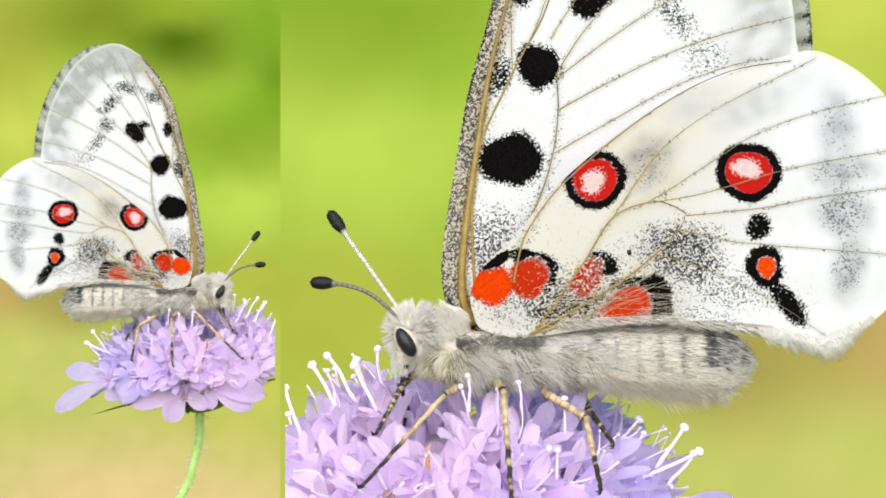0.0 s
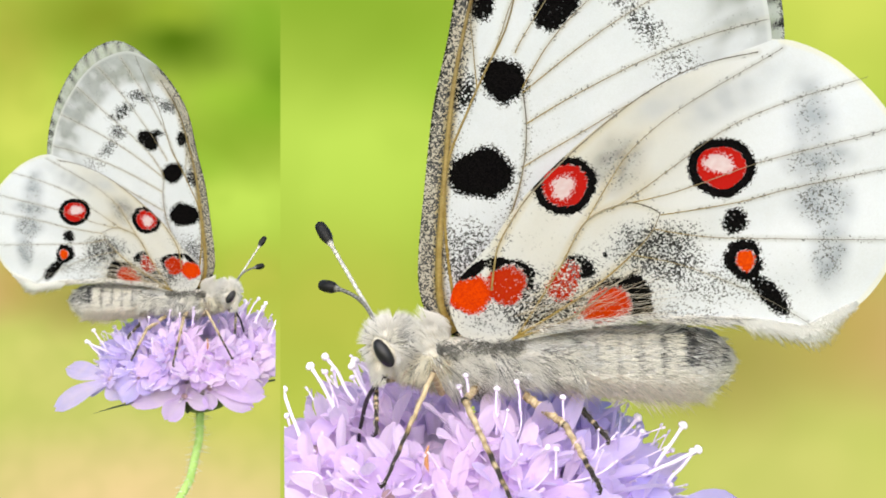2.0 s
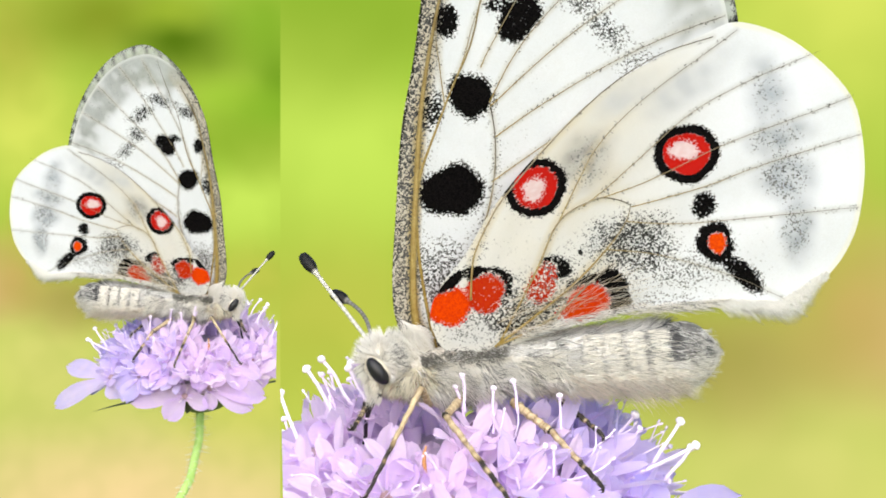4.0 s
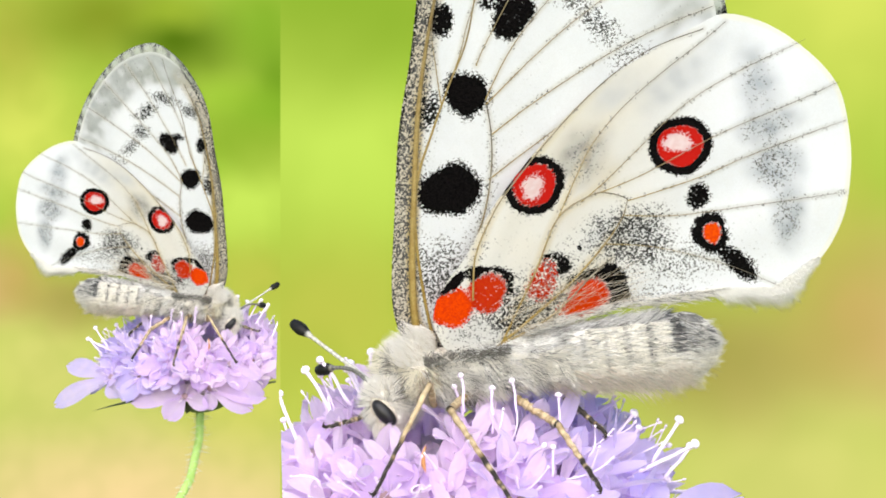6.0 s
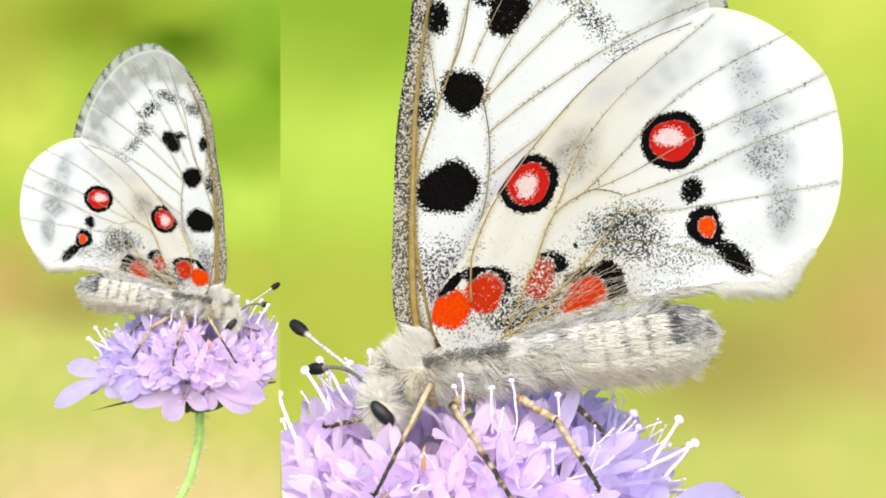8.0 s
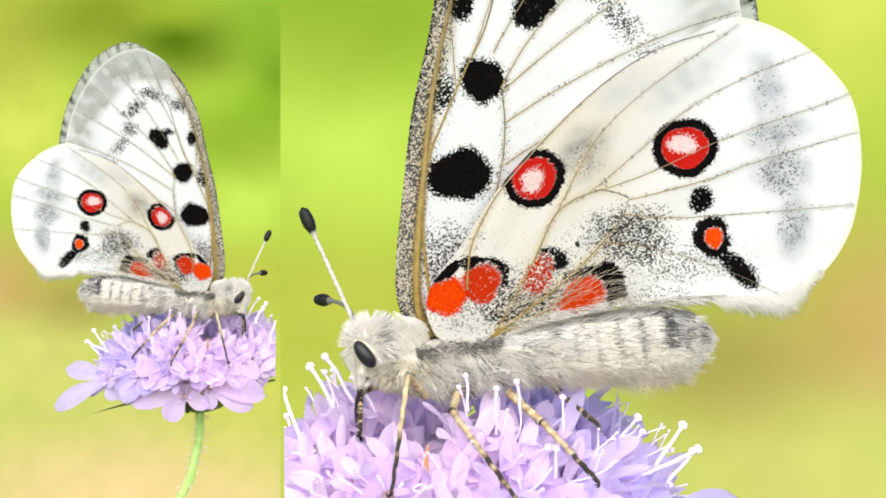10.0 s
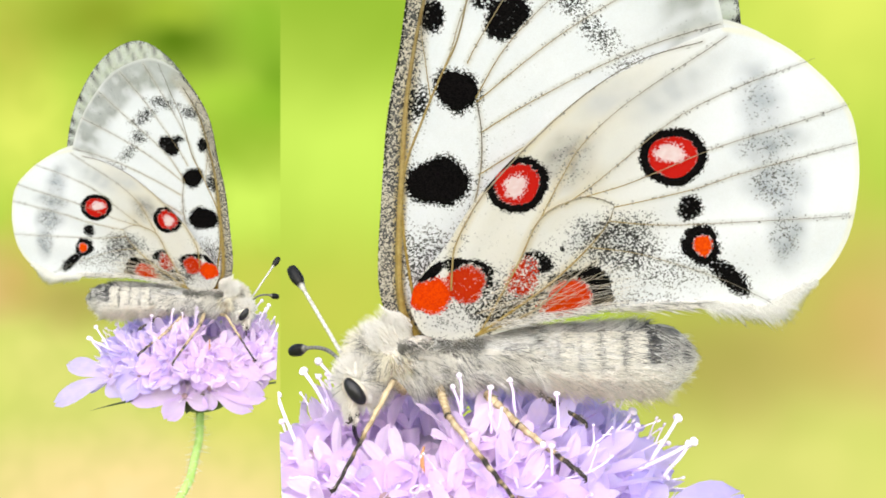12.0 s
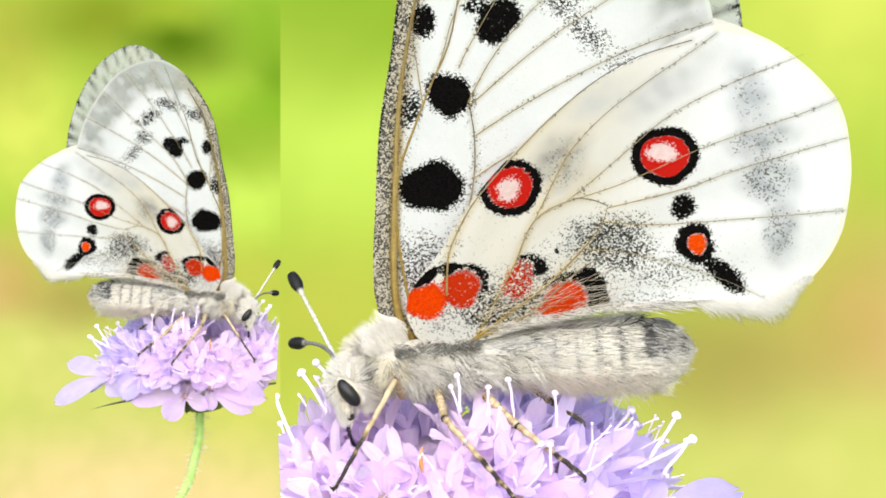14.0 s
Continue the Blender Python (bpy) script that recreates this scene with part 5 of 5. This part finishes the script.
# ---- what moves ----
def motions():
    global SIDE
    # seconds, wing root x y on the sheet, body angle; shift of the hindwing's hinge; hindwing angle, tilt; forewing angle, tilt; yaw; shift of the forewing's hinge; spread of the rear wings
    body = [
        (0, 840, 580, 0, 0, 0, 0, 0, 0, 0, 0, 0, 0, 4.6), (0.5, 830, 578, 0.5, 1.8, -2.5, -0.5, 0.8, 0.6, 0.3, -2.3, -8.4, -3.4, 3.5),
        (1, 832, 577, 0.9, 2.2, -2.5, -0.8, 0.9, 0.6, 0.7, -2, -5.7, -2.2, 3),
        (1.5, 805, 585, -1.5, 6.1, 3.3, -1.8, 10.1, 0.1, 16, -4.6, -5.4, -1.9, 2.5),
        (2, 805, 590, -1.5, 7.6, 6.7, -2.3, 14.1, -0.5, 19.4, -5.8, 0.3, -4, 3),
        (2.5, 801, 590, -2.6, 1.2, -5.3, -1.9, 0.9, 0.2, -1.3, -0.9, -11.9, -5.9, 2.5),
        (3, 791, 600, -3.5, 0.1, 2.6, -2.7, 12, -0.7, 17, -1.2, -8.9, -11.3, 3),
        (5.3, 770, 611, -7, -3.4, -4.3, -5.7, 14.1, -2.5, 18.5, 8.6, -17.2, -24.3, 4.5),
        (5.5, 780, 608, -6.9, -3.4, -4.3, -5.6, 14.7, -2.4, 19.1, 8.6, -17.2, -24.3, 4.5),
        (6, 780, 609, -7.6, -4.3, -4, -5, 13.3, -1.8, 17.5, 8.5, -16.5, -21.2, 4.2),
        (6.5, 778, 612, -9.1, -3.6, -6.6, -4.9, 12.6, -1.2, 16.9, 9.3, -14.1, -19.5, 4),
        (7, 778, 611, -9.4, -4.4, -2.7, -4.4, 13.3, -1, 17.5, 9.3, -13.3, -17, 4.4),
        (7.5, 784, 612, -9.5, -3.5, -4.5, -4.2, 12.4, -0.2, 16.4, 9.3, -13.8, -17.9, 4.8),
        (8, 777, 609, -9.5, -3.4, -9.3, -4.7, 11.5, -0.6, 15.5, 9.3, -12.1, -21, 5),
        (10.3, 767, 591, -5.1, -1.1, 4.2, -2.1, 12.2, 2.2, 17, 3.6, -1.9, -6.2, 5),
        (10.5, 791, 589, -4.2, -1.3, 4.3, -2.1, 12.7, 1.9, 16.7, 3.6, -1.9, -6.1, 5),
        (11, 760, 604, -5.5, 4.4, 0.9, -3.6, 18.5, 1.6, 22.5, -1, -5.9, -11.8, 5),
        (11.5, 763, 581, -2.6, 6, 6, -2.7, 18.2, 1.2, 21.9, -3.6, 6.3, -10.4, 4),
        (12, 737, 588, -1.9, 9.9, 9.3, -5.5, 20.4, -1.5, 24.4, -5.8, 2, -12.4, 3.2),
        (12.5, 744, 587, -1.1, 8.5, 9.8, -5, 20.1, -1.1, 24.1, -5, 1.1, -11.4, 3.2),
        (13, 737, 589, -2.4, 10, 9.6, -4.7, 19.4, -0.5, 23.8, -5.9, 0.6, -9.8, 3.5),
        (13.5, 727, 597, -4.1, 11.5, 8, -4.6, 20.2, -0.2, 24.2, -6.2, 0.2, -14.3, 4.5),
        (14, 730, 595, -4.4, 10.1, 5.1, -4.5, 20, -0.3, 24, -5.2, 2.4, -15.9, 5.5)]
    # seconds, eye x y, tip of the rear antenna, tip of the other
    face = [
        (0, 717, 602, 578, 372, 548, 500), (0.2, 733, 565, 633, 318, 626, 430), (0.4, 731, 565, 627, 326, 628, 434), (0.5, 700, 613, 569, 374, 550, 501),
        (0.6, 684, 625, 556, 420, 548, 513), (0.8, 692, 627, 567, 416, 550, 519), (1, 713, 580, 632, 332, 620, 444),
        (1.2, 676, 627, 553, 399, 541, 524), (1.4, 688, 604, 572, 391, 560, 498), (1.5, 682, 597, 590, 338, 578, 468), (1.6, 684, 585, 627, 324, 640, 436),
        (1.8, 662, 631, 540, 409, 534, 516), (2, 678, 621, 557, 392, 560, 505), (2.2, 672, 641, 533, 431, 525, 558),
        (2.5, 676, 619, 542, 396, 576, 511), (2.8, 680, 613, 547, 402, 560, 508), (3, 668, 658, 503, 465, 520, 577),
        (3.2, 677, 612, 549, 388, 625, 456), (5.3, 669, 727, 505, 576, 548, 664), (5.5, 678, 725, 506, 574, 556, 661),
        (6, 678, 726, 506, 574, 554, 662), (6.5, 675, 727, 505, 574, 552, 664), (7, 677, 726, 506, 574, 553, 662),
        (7.5, 680, 722, 506, 574, 544, 657), (8, 675, 727, 505, 574, 540, 660), (10.3, 643, 612, 541, 350, 555, 519),
        (10.5, 663, 632, 517, 390, 541, 558), (10.7, 630, 668, 505, 484, 506, 615), (10.9, 633, 612, 557, 338, 556, 516),
        (11, 632, 650, 503, 424, 507, 586), (11.2, 622, 660, 505, 474, 506, 600), (11.4, 644, 606, 571, 332, 553, 513),
        (11.5, 645, 593, 613, 312, 588, 486), (11.7, 641, 606, 550, 345, 518, 524), (12, 627, 688, 505, 472, 506, 628),
        (12.5, 634, 691, 505, 492, 506, 618), (13, 623, 690, 505, 492, 506, 618), (13.5, 614, 696, 505, 490, 506, 616),
        (14, 616, 691, 505, 484, 506, 613)]
    # seconds, bend and tip of the proboscis
    tongue = [
        (0, 722, 728, 724, 806), (0.5, 699, 742, 705, 816), (1, 643, 685, 687, 792), (1.5, 602, 707, 621, 803), (2, 640, 745, 645, 832), (2.5, 640, 740, 640, 826),
        (3, 650, 772, 645, 852), (3.2, 640, 735, 640, 816), (5.3, 676, 838, 690, 892), (8, 682, 838, 692, 892), (10.3, 622, 740, 655, 806), (10.5, 640, 757, 677, 823),
        (10.9, 590, 720, 620, 800), (11, 602, 764, 643, 830), (11.4, 560, 690, 592, 770), (11.5, 537, 672, 589, 748), (11.7, 562, 702, 592, 782),
        (12, 637, 794, 650, 860), (14, 626, 796, 640, 860)]
    # feet that step: seconds, x, y for each leg
    feet = [
        [(0, 640, 862), (1.5, 693, 850), (3, 652, 878), (5.3, 663, 874), (8, 665, 874), (10.5, 690, 870), (11, 697, 874), (11.6, 650, 830), (12, 592, 868), (14, 594, 864)],
        [(0, 906, 888), (6, 904, 884), (14, 910, 880)],
        [(0, 1064, 868), (6, 1064, 866), (14, 1052, 858)],
        [(0, 666, 768), (3, 667, 768), (5.3, 577, 757), (8, 577, 757), (10.5, 640, 765), (12, 622, 745), (14, 625, 740)],
        [(0, 1086, 786), (3, 1080, 782), (6, 1078, 772), (14, 1068, 772)]]
    nod = [(0, 0), (0.5, -0.3), (1, -0.1), (1.5, -0.9), (2, -0.5), (2.5, -0.7), (3, -1.0), (5.5, -1.9), (6, -1.9), (6.5, -2.1), (7, -2.1), (7.5, -1.7),
           (8, -2.0), (10.5, -0.4), (11, -1.4), (11.5, -1.8), (12, -2.4), (12.5, -2.2), (13, -2.6), (13.5, -3.0), (14, -3.0)]

    def spin(a):
        return complex(math.cos(radians(a)), math.sin(radians(a)))

    def now(rows, t):
        ts = [r[0] for r in rows]
        return [float(np.interp(t, ts, [r[i] for r in rows])) for i in range(1, len(rows[0]))]

    for SIDE, (b, p), (flower, head, rest) in PAIRS:
        walk(b, [(t, Matrix.Translation(placed(x, y)) @ turned(pose(0, 0, 0, 0, a, 0))) for t, x, y, a, *_ in body])
        for name, i, j, back in (("hind", 6, 4, 0), ("fore", 8, 11, 0), ("hind_back", 6, 4, 1), ("fore_back", 8, 11, 1)):
            rows = []
            for r in body:
                turn = r[i] + (0.0 if not back else r[13] if name == "fore_back" else 0.3)
                tilt = r[i + 1] if not back else min(4.0, r[i + 1] - 2) if name == "fore_back" else r[i + 1] * 0.8
                rows.append((r[0], turned(pose(r[j] * U, 0, r[j + 1] * U, 0, turn, 0) @ pose(0, 0, 0, tilt, 0, 8 if name == "fore_back" else r[10]))))
            walk(p[name], rows)
        heads, rear, front, sips = [], [], [], ([], [])
        for t, ex, ey, fx, fy, nx, ny in face:
            x, y, a, *_ = now(body, t)
            e = (complex(ex, ey) - complex(x, y)) / spin(a)            # eye in the body's space
            neck = complex(-40, 30)
            still = complex(EYE[0] - 840, EYE[1] - 580)
            pitch = math.degrees(np.angle((e - neck) / (still - neck))) * 0.08
            heads.append((t, turned(Matrix.Translation((e.real * U, 0, -e.imag * U)) @ pose(0, 0, 0, 0, pitch, 0))))
            for rows, tip, base, long, depth in ((rear, complex(fx, fy), complex(-14, -56), 222, 20), (front, complex(nx, ny), complex(-6, -30), 180, -22)):
                q = ((tip - complex(x, y)) / spin(a) - e) / spin(pitch) - base   # tip from the antenna's base, in the head's space
                lean = math.degrees(math.acos(min(1.0, abs(q) / long)))
                m = Matrix.Translation((base.real * U, depth * U, -base.imag * U)) @ pose(0, 0, 0, 0, math.degrees(np.angle(-q)), 0) @ pose(0, 0, 0, 0, 0, -lean)
                rows.append((t, turned(m)))
            root, bend = complex(2, 44), 0.0
            for k, rows in enumerate(sips):
                end = now(tongue, t)[2 * k:2 * k + 2]
                q = ((complex(*end) - complex(x, y)) / spin(a) - e) / spin(pitch) - root
                if abs(q) > TONGUE * 0.98:
                    q *= TONGUE * 0.98 / abs(q)
                deep = math.sqrt(TONGUE ** 2 - abs(q) ** 2)
                way = Vector((q.real, deep, -q.imag))
                r = way.normalized().rotation_difference(Vector((0, 0, -1))).inverted().to_matrix().to_4x4()
                rows.append((t, turned(Matrix.Translation((root.real * U, (bend - 14) * U, -root.imag * U)) @ r)))
                root, bend = root + q, bend + deep
        walk(p["tongue"][0], sips[0]), walk(p["tongue"][1], sips[1])
        walk(p["head"], heads), walk(p["feeler_back"], rear), walk(p["feeler"], front)
        for (thigh, shin, l1, l2), (hip, knee, foot, dh, df, _, bow), steps in zip(p["legs"], LEGS, feet):
            upper, lower = [], []
            times = sorted({r[0] for r in body} | {s[0] for s in steps})
            for t in times:
                x, y, a, *_ = now(body, t)
                fx, fy = now(steps, t)
                fz = (complex(*flattened(fx, fy, df)) - complex(x, y)) / spin(a)
                h = sheet(*hip, dh)
                e = Vector((fz.real * U, df * U, -fz.imag * U))
                d = e - h
                reach = min(d.length, (l1 + l2) * 0.999)
                d.normalize()
                kink = sheet(*knee, (dh * 2 + df) / 3 - bow) - h
                side = (kink - d * kink.dot(d)).normalized()
                u = (l1 * l1 - l2 * l2 + reach * reach) / (2 * reach)
                k = h + d * u + side * math.sqrt(max(0.0, l1 * l1 - u * u))
                e = h + d * reach
                r1 = (k - h).normalized().rotation_difference(Vector((0, 0, -1))).inverted().to_matrix().to_4x4()
                m1 = Matrix.Translation(h) @ r1
                low = m1.inverted() @ e - m1.inverted() @ k
                r2 = low.normalized().rotation_difference(Vector((0, 0, -1))).inverted().to_matrix().to_4x4()
                upper.append((t, turned(m1)))
                lower.append((t, turned(Matrix.Translation((0, 0, -l1)) @ r2)))
            walk(thigh, upper), walk(shin, lower)
        walk(head, [(t, turned(rest.copy() @ rest.to_3x3().inverted().to_4x4() @ pose(0, 0, 0, 0, a, 0) @ rest.to_3x3().to_4x4())) for t, a in nod])


motions()
